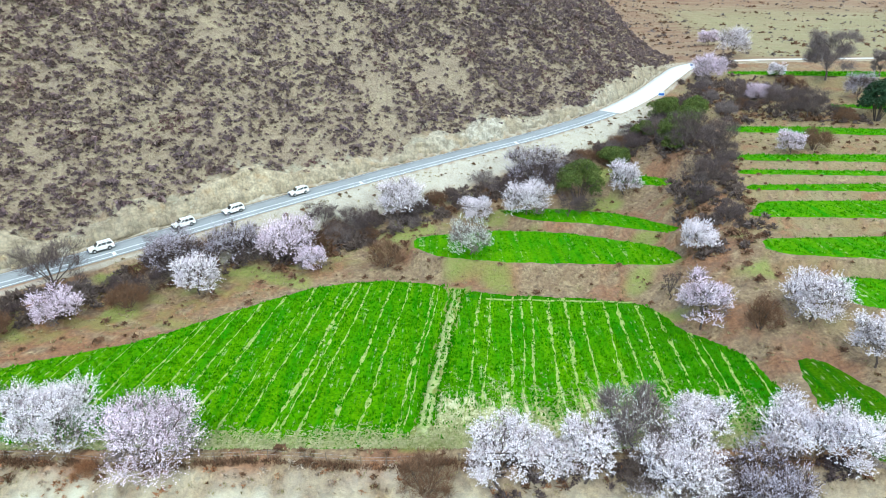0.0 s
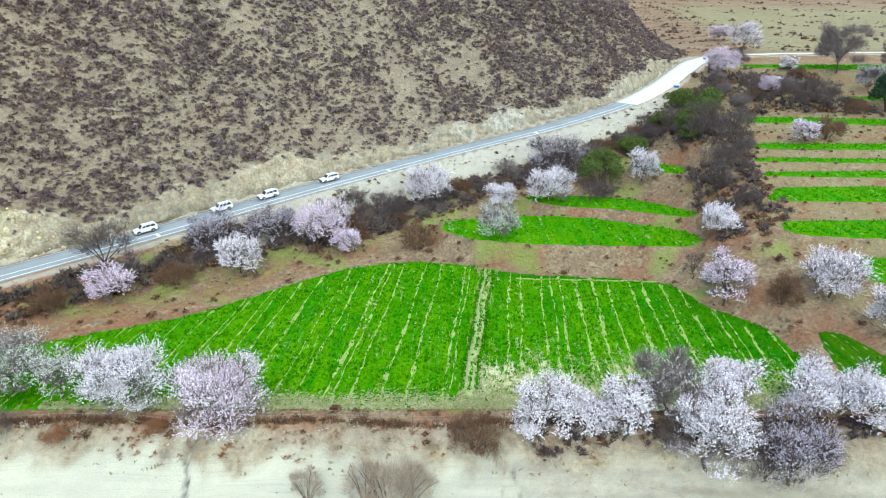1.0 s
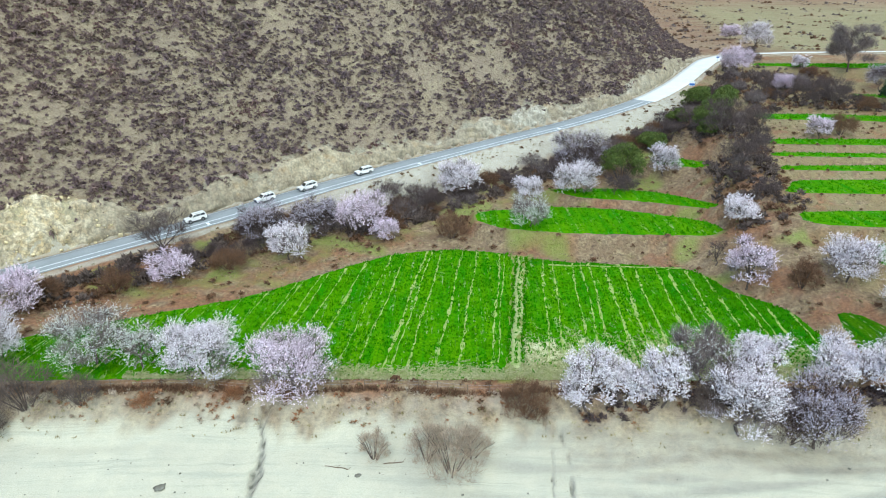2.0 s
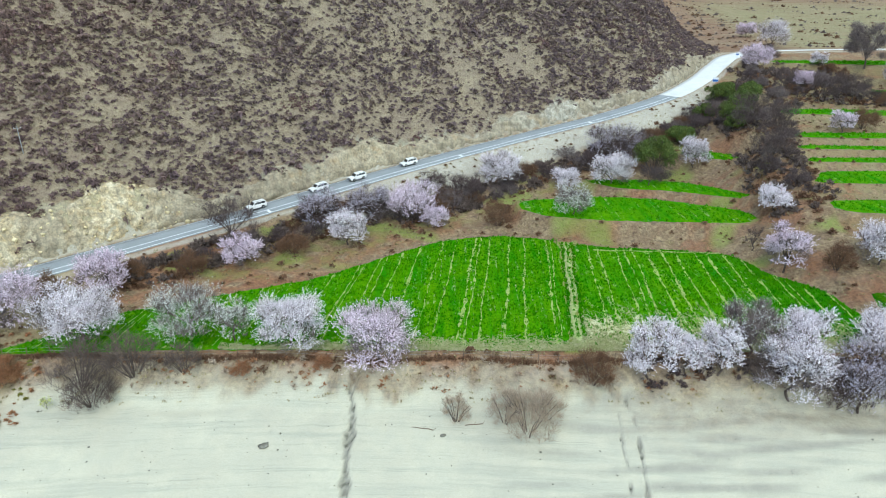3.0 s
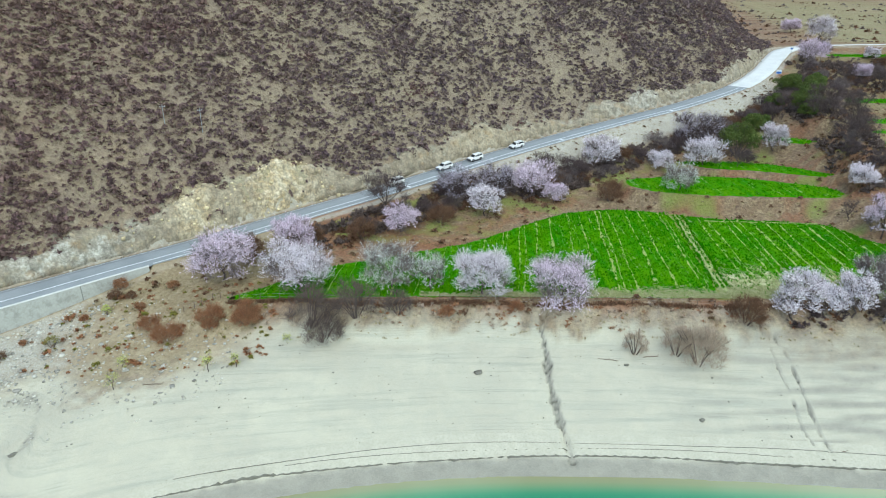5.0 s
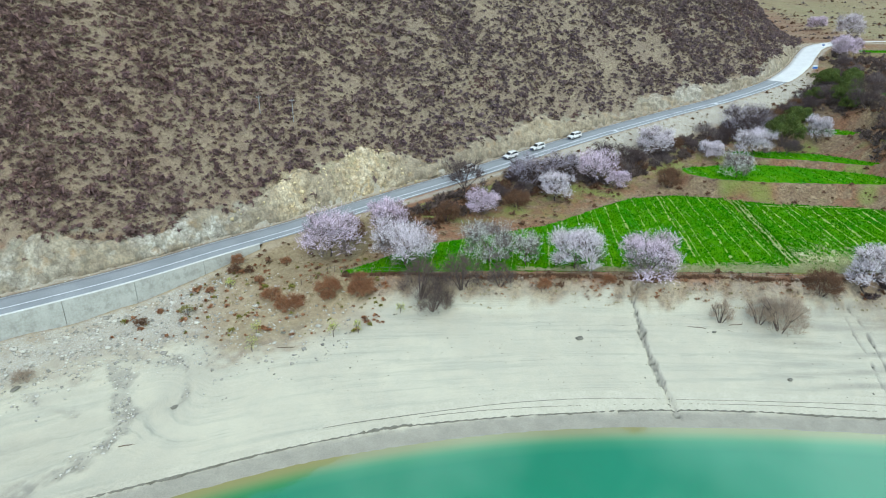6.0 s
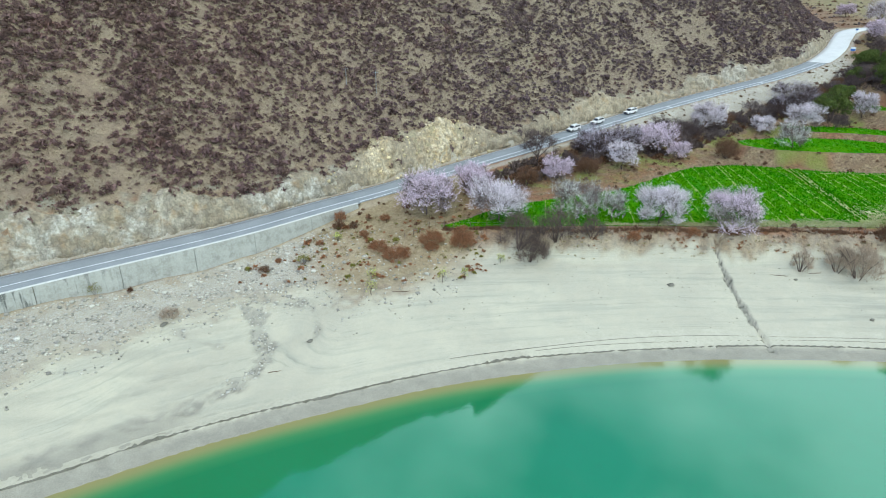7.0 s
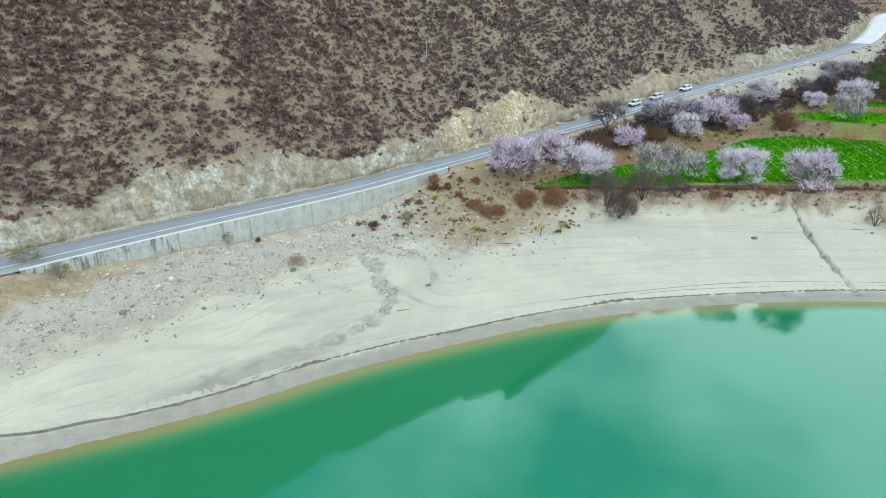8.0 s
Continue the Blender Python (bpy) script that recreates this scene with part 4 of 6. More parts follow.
def hill_shrubs():
    rng = np.random.RandomState(31)
    count = 118000
    i = rng.randint(40, len(ROAD) - 75, count)
    n = 5.5 + 78 * rng.rand(count) ** 0.85
    way = np.gradient(ROAD[:, :2], axis=0)
    way /= np.linalg.norm(way, axis=1)[:, None]
    x = ROAD[i, 0] - way[i, 1] * n + rng.uniform(-1, 1, count)
    y = ROAD[i, 1] + way[i, 0] * n + rng.uniform(-1, 1, count)
    z, k = land(x, y)
    dense = 0.58 + 0.28 * ripples(x, y, 51, 24.0) + 0.26 * ripples(x, y, 52, 6.0) + 0.14 * smooth(-90, -160, x) - 0.12 * smooth(-60, -40, x) * smooth(-5, -25, x) + 0.03 * smooth(-15, 30, x)
    for cx, cy, r in CLEARINGS:
        dense = dense - 0.26 * smooth(1.5 * r, 0.2 * r, np.hypot(x - cx, (y - cy) * 0.8) + 3.5 * ripples(x, y, 53, 7.0))
    low = smooth(-0.2, 1.2, k["rest"] + 0.8 * ripples(x, y, 54, 6.0))
    keep = (z < 69) & (x > -224) & (k["spur"] > 0.15) & (rng.rand(count) < dense * (0.12 + 0.88 * low)) & (k["n"] > 6)
    p = np.c_[x, y, z + 0.12][keep]
    big = rng.lognormal(-0.50, 0.45, len(p)).clip(0.25, 2.0)
    s = rng.randint(0, len(p), 46000)
    q = p[s] + np.c_[rng.normal(0, 1.6, (len(s), 2)), np.zeros(len(s))]
    q[:, 2] = land(q[:, 0], q[:, 1])[0]
    tufts("hill_grass", q, rng.uniform(0.3, 0.65, len(q)), 4, 0.75, HILL_TUFT, "dry brown grass tufts between the hill shrubs", "grass", 35, 0.9, 0.22)
    return scatter("hill_shrubs", p, big, 0.8, SHRUB, "low purplish-brown thorny shrubs covering the dry slope", "shrubs", 33)


hill_shrubs()


def bank_grass():
    rng = np.random.RandomState(61)
    count = 14000
    x, y = rng.uniform(-125, 130, count), rng.uniform(56, 215, count)
    z, k = land(x, y)
    keep = (k["n"] < -5.5) & (z > 7.8)
    for _, poly, _ in FIELDS:
        keep &= in_outline(poly, x, y) < -0.4
    keep &= (np.abs(x - (2.9 - 0.125 * (112.2 - y))) > 2.2) | (y > 113)
    p = np.c_[x, y, z][keep]
    tufts("bank_grass", p, rng.uniform(0.25, 0.7, len(p)), 7, 0.7, GRASS_TUFT, "dry straw-coloured grass on the banks", "grass", 62, 0.9, 0.2)
    s = (rng.rand(len(p)) < 0.26) & (p[:, 2] > 10.5)
    scatter("bank_scrub", p[s], rng.lognormal(-0.7, 0.45, int(s.sum())).clip(0.25, 1.4), 0.8, RUST_TWIG, "small rust-brown scrub on the field banks", "scrub", 63)


bank_grass()


def tube(verts, faces, a, b, ra, rb, sides=6):
    """A tapered limb from a to b."""
    a, b = np.array(a, float), np.array(b, float)
    w = b - a
    w = w / (np.linalg.norm(w) + 1e-9)
    u = np.cross(w, (0.3, 0.9, 0.2))
    u /= np.linalg.norm(u)
    v = np.cross(w, u)
    base = len(verts)
    for p, r in ((a, ra), (b, rb)):
        for k in range(sides):
            q = 6.283 * k / sides
            verts.append(tuple(p + r * (math.cos(q) * u + math.sin(q) * v)))
    for k in range(sides):
        j = (k + 1) % sides
        faces.append((base + k, base + j, base + sides + j, base + sides + k))


def limbs(rng, height, spread, stem, thick):
    """Trunk and limbs; returns their mesh data and the limb ends."""
    verts, faces, ends = [], [], []
    fork = np.array([rng.uniform(-0.1, 0.1), rng.uniform(-0.1, 0.1), 1.0]) * height * stem
    mid = fork * 0.5 + np.array([rng.uniform(-0.08, 0.08), rng.uniform(-0.08, 0.08), 0]) * height
    tube(verts, faces, (0, 0, -0.3), mid, thick, thick * 0.8, 8)
    tube(verts, faces, mid, fork, thick * 0.8, thick * 0.65, 8)
    many = rng.randint(5, 8)
    for k in range(many):
        q = 6.283 * (k + rng.uniform(-0.3, 0.3)) / many
        out = spread * rng.uniform(0.35, 0.6)
        up = height * rng.uniform(0.5, 0.8)
        knee = np.array([math.cos(q) * out, math.sin(q) * out, up])
        tube(verts, faces, fork, knee, thick * 0.5, thick * 0.28)
        for _ in range(3):
            q2 = q + rng.uniform(-0.9, 0.9)
            tip = np.array([math.cos(q2) * spread * rng.uniform(0.6, 0.95), math.sin(q2) * spread * rng.uniform(0.6, 0.95), height * rng.uniform(0.6, 0.95)])
            tube(verts, faces, knee, tip, thick * 0.26, thick * 0.08, 5)
            ends.append(tip)
    return verts, faces, ends


def petals(rng, spots, size, out=None):
    """A small leaf or flower clump at each spot, turned at random."""
    m = len(spots)
    u = rng.normal(size=(m, 3))
    if out is not None:
        u = u - out * (u * out).sum(1)[:, None] * 0.6
    u /= np.linalg.norm(u, axis=1)[:, None]
    v = np.cross(u, rng.normal(size=(m, 3)))
    v /= np.linalg.norm(v, axis=1)[:, None]
    s = size * rng.uniform(0.55, 1.35, m)[:, None]
    verts = np.stack([spots - u * s * 1.2, spots + v * s * 0.9 + u * s * 0.3, spots + u * s * 0.9 - v * s * 0.5], 1).reshape(-1, 3)
    return verts, np.arange(3 * m).reshape(-1, 3)


def crown_spots(rng, ends, spread, height, stem, count, lumpy, fill, droop=0.0):
    """Places for leaves: on and in rounded lumps that fill a broad dome, uneven, with gaps."""
    lumps = [(e * np.array([0.8, 0.8, 0.92]), spread * rng.uniform(0.24, 0.38) * lumpy) for e in ends]
    for _ in range(16):
        q, r = rng.uniform(0, 6.283), math.sqrt(rng.rand())
        top = height * (0.86 - 0.42 * r * r)
        lumps.append((np.array([math.cos(q) * r * spread * 0.74, math.sin(q) * r * spread * 0.74, top * rng.uniform(0.86, 1.04)]), spread * rng.uniform(0.24, 0.40) * lumpy))
    for _ in range(10):
        q = rng.uniform(0, 6.283)
        ring = spread * (rng.uniform(0.4, 0.8) if droop else 0.76)
        lumps.append((np.array([math.cos(q) * ring, math.sin(q) * ring, height * (rng.uniform(0.24, 0.5) - 1.2 * droop * (0.4 + 0.6 * max(0, -math.sin(q))))]), spread * rng.uniform(0.2, 0.32 + 0.3 * droop) * lumpy))
    share = np.array([r * r for _, r in lumps])
    pick = rng.choice(len(lumps), count, p=share / share.sum())
    o = rng.normal(size=(count, 3))
    o /= np.linalg.norm(o, axis=1)[:, None]
    o[:, 2] = np.where(o[:, 2] < -0.3, -o[:, 2], o[:, 2])
    r = np.array([lumps[k][1] for k in pick]) * (1 - fill * rng.rand(count) ** 2)
    c = np.array([lumps[k][0] for k in pick])
    spots = c + o * (r * rng.uniform(0.85, 1.18, count))[:, None] * np.array([1, 1, 0.85])
    hole = ripples(spots[:, 0] + spots[:, 2], spots[:, 1] - spots[:, 2], int(rng.randint(1000)), spread * 0.5) > 0.3
    keep = rng.rand(count) < 0.97 - 0.82 * hole
    spots, o = spots[keep], o[keep]
    spots[:, 2] = np.maximum(spots[:, 2], height * (0.1 - droop) + 0.05 * rng.rand(len(spots)) * height)
    return spots, o


def flower_sprays(rng, foot, o, each, spread):
    """Flowers strung along short twigs that point out of the crown."""
    m = len(foot)
    way = o + rng.normal(size=(m, 3)) * 0.4 + np.array([0, 0, 0.25])
    way /= np.linalg.norm(way, axis=1)[:, None]
    long = spread * rng.uniform(0.06, 0.21, m)
    s = np.tile(np.linspace(-0.5, 1.0, each), (m, 1)) + rng.uniform(-0.1, 0.1, (m, each))
    spots = foot[:, None, :] + way[:, None, :] * (s * long[:, None])[..., None] + rng.normal(0, 0.045, (m, each, 3))
    return spots.reshape(-1, 3), np.repeat(way, each, 0)


def sprigs(rng, ends, spread, height, count, thin):
    """Fine bare twigs that fill the crown and fray at its edge."""
    foot, o = crown_spots(rng, ends, spread * 0.9, height * 0.92, 0.2, int(count * 1.2), 1.0, 0.9)
    foot, o = foot[:count], o[:count]
    m = len(foot)
    way = o + rng.normal(size=(m, 3)) * 0.45 + np.array([0, 0, 0.45]) + foot / height * 0.5
    way /= np.linalg.norm(way, axis=1)[:, None]
    side = np.cross(way, rng.normal(size=(m, 3)))
    side /= np.linalg.norm(side, axis=1)[:, None]
    long = (0.25 + spread * rng.uniform(0.08, 0.24, m))[:, None]
    root = foot - way * long * 0.6
    tip = foot + way * long * 0.5
    root[:, 2], tip[:, 2] = np.maximum(root[:, 2], 0.05), np.maximum(tip[:, 2], 0.1)
    verts = np.stack([root - side * thin, root + side * thin, tip], 1).reshape(-1, 3)
    return verts, np.arange(3 * m).reshape(-1, 3)


def make_tree(name, seed, width, height, stem, bark, crown, twig, leaves, twigs, leaf, label, category, group, lumpy=1.0, fill=0.5, spray=0, droop=0.0):
    """A tree about its foot: trunk with limbs, fine twigs and a crown of small leaves or flowers."""
    rng = np.random.RandomState(seed)
    foot = tagged(new(name), label, category, group)
    spread = width / 2
    v, f, ends = limbs(rng, height, spread, stem, 0.035 * height * 0.62)
    under(new("trunk", mesh_from("trunk", v, f, bark, True)), foot)
    if twigs:
        v, f = sprigs(rng, ends, spread, height, twigs, 0.016 + 0.0018 * height if leaves else 0.012 + 0.001 * height)
        tagged(under(new("branchwork", mesh_from("branchwork", v, f, twig)), foot), kind="stuff")
    if leaves:
        if spray:
            spots, out = flower_sprays(rng, *crown_spots(rng, ends, spread * 0.9, height * 0.92, stem, leaves // spray, lumpy, fill, droop), spray, spread)
        else:
            spots, out = crown_spots(rng, ends, spread * 0.97, height * 0.97, stem, leaves, lumpy, fill)
        v, f = petals(rng, spots, leaf, out)
        tagged(under(new("crown", mesh_from("crown", v, f, crown)), foot), kind="stuff")
    return foot


def make_bush(name, seed, width, height, twig, crown, twigs, leaves, leaf, label, category, group):
    """A many-stemmed bush about its foot: thin stems that fan out, and leaves where it has them."""
    rng = np.random.RandomState(seed)
    foot = tagged(new(name), label, category, group)
    spread = width / 2
    verts, faces, ends = [], [], []
    for k in range(9):
        q, r = rng.uniform(0, 6.283), spread * math.sqrt(rng.rand()) * 0.9
        tip = np.array([math.cos(q) * r, math.sin(q) * r, height * (0.95 - 0.45 * (r / spread) ** 2) * rng.uniform(0.75, 1.0)])
        verts, faces = [], []
        tube(verts, faces, (0.12 * tip[0], 0.12 * tip[1], -0.2), tip * np.array([0.55, 0.55, 0.6]), 0.012 * height + 0.01, 0.008 * height, 4)
        tube(verts, faces, tip * np.array([0.55, 0.55, 0.6]), tip, 0.008 * height, 0.004 * height, 4)
        ends.append(tip)
        under(new("stem", mesh_from("stem", verts, faces, BARK)), foot)
    if twigs:
        v, f = sprigs(rng, ends, spread, height, twigs, 0.010 + 0.002 * height)
        w, g = sprigs(rng, [e * np.array([0.9, 0.9, 0.5]) for e in ends], spread * 0.9, height * 0.6, int(twigs * 0.6), 0.010 + 0.002 * height)
        v, f = np.vstack([v, w]), np.vstack([f, g + len(v)])
        tagged(under(new("branchwork", mesh_from("branchwork", v, f, twig)), foot), kind="stuff")
    if leaves:
        spots, out = crown_spots(rng, ends, spread * 0.8, height * 0.9, 0.2, leaves, 1.15, 0.35)
        v, f = petals(rng, spots, leaf, out)
        tagged(under(new("crown", mesh_from("crown", v, f, crown)), foot), kind="stuff")
    return foot


KINDS = {
    "W": ("peach_tree", "old peach tree full of white blossom", WHITE_BLOSSOM, TWIG, 15500, 3400, 0.115),
    "P": ("peach_tree", "peach tree covered in pale pink blossom", PINK_BLOSSOM, TWIG, 14500, 3400, 0.115),
    "L": ("peach_tree", "peach tree with thin lilac blossom on grey twigs", LILAC_BLOSSOM, DARK_TWIG, 8500, 3600, 0.10),
    "S": ("peach_tree", "silver-grey peach tree with sparse opening blossom", SILVER_BLOSSOM, TWIG, 7500, 4000, 0.10),
    "K": ("peach_tree", "grey fine-twigged peach tree with few open flowers", SILVER_BLOSSOM, TWIG, 2600, 8500, 0.09),
    "F": ("bare_tree", "pale grey leafless tree with a round crown of fine twigs", None, TWIG, 0, 15000, 0.0),
    "V": ("bare_tree", "old leafless tree with dark spreading limbs beside the road", None, DARK_TWIG, 0, 3800, 0.0),
    "B": ("bare_tree", "leafless purplish-brown tree with dense bare twigs", None, DARK_TWIG, 0, 4200, 0.0),
}


def tree_at(kind, seed, x, y, width, height, droop=0.0):
    """A tree of one of the kinds, standing on the ground."""
    name, label, crown, twig, leaves, twigs, leaf = KINDS[kind]
    k = max(0.35, min(1.0, width / 12))
    if leaves:
        leaves, leaf = (int(leaves * 3.0), leaf * 0.72) if y < 70 else (int(leaves * 2.1), leaf * 0.86)
    ob = make_tree(name, seed, width, height, 0.22 if kind != "S" else 0.3, BARK, crown, twig, int(leaves * k ** 1.4), int(twigs * k ** 1.4), leaf, label, "tree", "trees by the fields", spray=13 if leaves else 0, droop=droop)
    ob.matrix_world = pose(x, y, ground(x, y) - 0.05, 0, 0, 0)
    return ob


def bush_at(kind, seed, x, y, width, height):
    k = max(0.12, min(1.0, width / 9))
    args = {
        "R": ("bush", RUST_TWIG, None, 3000, 0, 0, "rust-brown leafless bush on the bank"),
        "D": ("bush", DRY_TWIG, None, 1900, 0, 0, "dry straw-grey thorn bush on pale silt"),
        "d": ("bush", DARK_TWIG, None, 1900, 0, 0, "dark leafless thicket of purplish twigs"),
        "b": ("bush", BROWN_TWIG, None, 1900, 0, 0, "tall brown leafless thicket at the top of the beach"),
        "o": ("bush", ORANGE_TWIG, None, 3600, 0, 0, "low orange-brown leafless bush on the tan bank"),
        "t": ("bush", TWIG, None, 1700, 0, 0, "grey-brown leafless thicket of fine twigs"),
        "O": ("bush", TWIG, OLIVE_LEAF, 300, 1500, 0.10, "round olive-brown bush on the stony slope"),
        "g": ("bush", TWIG, SPRING_LEAF if width < 3 else OLIVE_LEAF, 300, 1700, 0.10, "low yellow-green bush on the stony slope"),
        "G": ("evergreen_bush", DARK_TWIG, EVERGREEN, 300, 21000, 0.17, "dense olive-green evergreen bush below the road"),
        "H": ("evergreen_bush", DARK_TWIG, DARK_EVERGREEN, 300, 18000, 0.24, "dense dark green evergreen bush beside the terraces"),
    }[kind]
    name, twig, crown, twigs, leaves, leaf, label = args
    ob = make_bush(name, seed, width, height, twig, crown, int(twigs * k), int(leaves * k), leaf, label, "bush", "bushes on the banks")
    ob.matrix_world = pose(x, y, ground(x, y) - 0.05)
    return ob



WAY = np.gradient(ROAD[:, :2], axis=0)
WAY /= np.linalg.norm(WAY, axis=1)[:, None]
LEFT = np.stack([-WAY[:, 1], WAY[:, 0]], -1)

# foot, width and height of each plant
WHITE_TREES = [
    (124.5, 284.0, 15.5, 12.5), (118.0, 231.2, 6.4, 6.3), (45.8, 154.6, 9.4, 8.2), (19.6, 142.2, 12.2, 7.4), (7.8, 144.4, 8.4, 5.0),
    (-9.8, 144.8, 12.2, 8.8), (-46.0, 108.6, 9.4, 8.0), (50.2, 115.8, 8.4, 5.6), (59.4, 91.5, 11.0, 8.6),
    (63.5, 80.5, 8.6, 8.8), (-83.3, 67.2, 14.2, 8.8), (6.6, 60.2, 8.4, 9.6),
    (12.2, 60.6, 6.6, 7.4), (16.8, 60.2, 7.0, 9.0), (31.4, 64.2, 8.0, 8.4), (27.0, 57.8, 11.6, 11.6), (43.2, 63.8, 9.2, 7.2),
    (48.4, 61.0, 8.8, 8.0),
]
PINK_TREES = [
    (127.3, 319.4, 10.9, 7.2), (101.1, 208.0, 7.7, 6.2), (88.7, 160.0, 7.4, 6.2), (43.6, 95.2, 9.6, 10.0), (-33.4, 124.2, 14.6, 8.0), (-27.0, 120.2, 7.6, 5.4),
    (-65.9, 96.8, 8.6, 6.2), (-98.9, 71.6, 14.8, 9.6), (-88.2, 84.4, 10.8, 7.2), (94.5, 233.0, 13.0, 9.0),
]
LILAC_TREES = [
    (135.5, 210.4, 11.4, 8.2), (23.5, 160.0, 17.5, 9.6), (-43.0, 120.6, 12.4, 7.8), (-53.0, 114.6, 12.2, 8.2),
    (37.2, 57.0, 11.2, 9.8),
]
SILVER_TREES = [
    (5.4, 120.2, 10.0, 7.4), (-65.9, 68.6, 12.8, 9.0), (-58.2, 67.4, 6.4, 7.6),
]
BARE_TREES = [
    (109.7, 255.7, 5.7, 7.0), (100.8, 193.4, 12.0, 9.4), (108.8, 191.3, 12.7, 10.7),
    (90.7, 200.7, 9.2, 9.7), (58.3, 136.5, 15.0, 9.8), (66.0, 150.0, 10.2, 12.5), (63.0, 163.0, 12.0, 11.5),
    (53.6, 174.0, 8.6, 6.9), (60.0, 178.0, 9.6, 6.6), (29.4, 141.0, 8.0, 5.6), (-19.0, 136.0, 11.0, 7.0), (-27.0, 135.5, 10.0, 7.0),
    (41.6, 105.4, 4.1, 6.3),
]
RUST_BUSHES = [
    (96.7, 163.6, 10.6, 7.1), (-11.9, 122.2, 9.6, 6.8), (-56.8, 102.8, 9.0, 5.2), (51.6, 91.4, 7.3, 6.9), (-95.6, 80.0, 7.6, 6.9),
    (-2.0, 59.4, 8.4, 6.4), (-74.6, 92.4, 7.9, 6.0), (-85.0, 89.0, 6.7, 4.7),
    (-117.8, 66.1, 3.4, 2.6), (-114.6, 66.1, 2.6, 2.0),
    (-130.0, 49.9, 3.1, 1.7), (-151.0, 38.7, 1.5, 1.2),
]
SLOPE_BUSHES = [
    (-104.8, 57.2, 7.4, 2.4), (-97.3, 58.3, 4.0, 1.9), (-91.1, 58.8, 6.5, 2.8), (-55.5, 60.5, 4.5, 2.0), (-43.0, 60.8, 4.0, 1.8),
    (-108.5, 58.8, 5.5, 2.2), (-97.5, 59.4, 7.0, 2.6), (-91.0, 59.5, 6.0, 3.6), (-117.9, 69.0, 3.4, 3.0), (-112.0, 63.5, 2.6, 1.6), (-121.0, 60.5, 2.2, 1.3), (-108.0, 69.5, 3.0, 1.8), (-128.0, 53.5, 1.8, 1.2),
]
DRY_BUSHES = [
    (-12.2, 52.6, 11.0, 8.6), (-22.6, 54.8, 5.4, 5.6), (-15.5, 54.5, 7.0, 6.5), (-9.5, 55.0, 7.0, 5.5), (-142.8, 35.0, 4.6, 1.8),
]
DARK_THICKETS = [
    (-79.5, 58.8, 12.5, 8.6), (-77, 56.6, 9.5, 6.0), (-71.5, 59.8, 10.5, 8.4), (-64, 60.2, 7, 5.2), (34, 57.6, 9, 5.4), (22.5, 59.4, 7, 5.0),
]
OLIVE_BUSHES = [
    (-155.9, 36.2, 3.0, 2.7), (-175.9, 16.2, 4.2, 3.0),
]
GREEN_BUSHES = [
    (-181.6, 17.4, 6.4, 3.2), (-117.4, 62.0, 2.6, 2.4), (-123.2, 53.7, 3.4, 2.6),
]
EVERGREENS = [
    (34.4, 154.0, 15.0, 11.0), (64.5, 175.5, 13.0, 7.2), (46.9, 170.6, 9.6, 5.6), (67.0, 194.0, 11.5, 7.4), (75.5, 193.0, 9.5, 6.8), (58.0, 184.0, 8.0, 5.6), (71.0, 185.0, 9.0, 6.6), (62.0, 168.5, 7.5, 5.0),
]
DARK_EVERGREENS = [
    (129.2, 189.9, 13.5, 13.8),
]
WILLOWS = [(-108.2, 44.1, 2.1, 3.1), (-94.8, 49.1, 1.9, 3.2), (-90.6, 50.3, 1.4, 2.8), (-108.7, 48.9, 1.7, 2.2), (-83.1, 55.7, 1.5, 2.1)]
tree_at("P", 301, -34.6, 61.8, 12.6, 8.6, 0.2)
tree_at("W", 302, -48.6, 65.4, 11.8, 8.6, 0.1)
tree_at("K", 304, 22.8, 64.0, 10.5, 9.6)
tree_at("F", 305, 134.0, 228.2, 19.0, 17.0)
tree_at("F", 306, 152.1, 227.2, 8.5, 10.0)
tree_at("V", 303, -70.3, 104.4, 15.0, 10.4)
for kind, places in (("W", WHITE_TREES), ("P", PINK_TREES), ("L", LILAC_TREES), ("S", SILVER_TREES), ("B", BARE_TREES)):
    for k, (x, y, width, height) in enumerate(places):
        tree_at(kind, 100 + 17 * k + ord(kind), x, y, width, height)
for kind, places in (("R", RUST_BUSHES), ("o", SLOPE_BUSHES), ("D", DRY_BUSHES), ("b", DARK_THICKETS), ("O", OLIVE_BUSHES), ("g", GREEN_BUSHES), ("G", EVERGREENS), ("H", DARK_EVERGREENS)):
    for k, (x, y, width, height) in enumerate(places):
        bush_at(kind, 900 + 13 * k + ord(kind), x, y, width, height)
for k, (x, y, width, height) in enumerate(WILLOWS):
    sapling = make_tree("willow_sapling", 700 + k, width * 1.25, height * 1.1, 0.4, BARK, SPRING_LEAF, TWIG, 420, 60, 0.08, "slender willow sapling with fresh yellow-green leaves", "tree", "saplings on the beach", 1.3, 0.8)
    sapling.matrix_world = pose(x, y, ground(x, y) - 0.05)


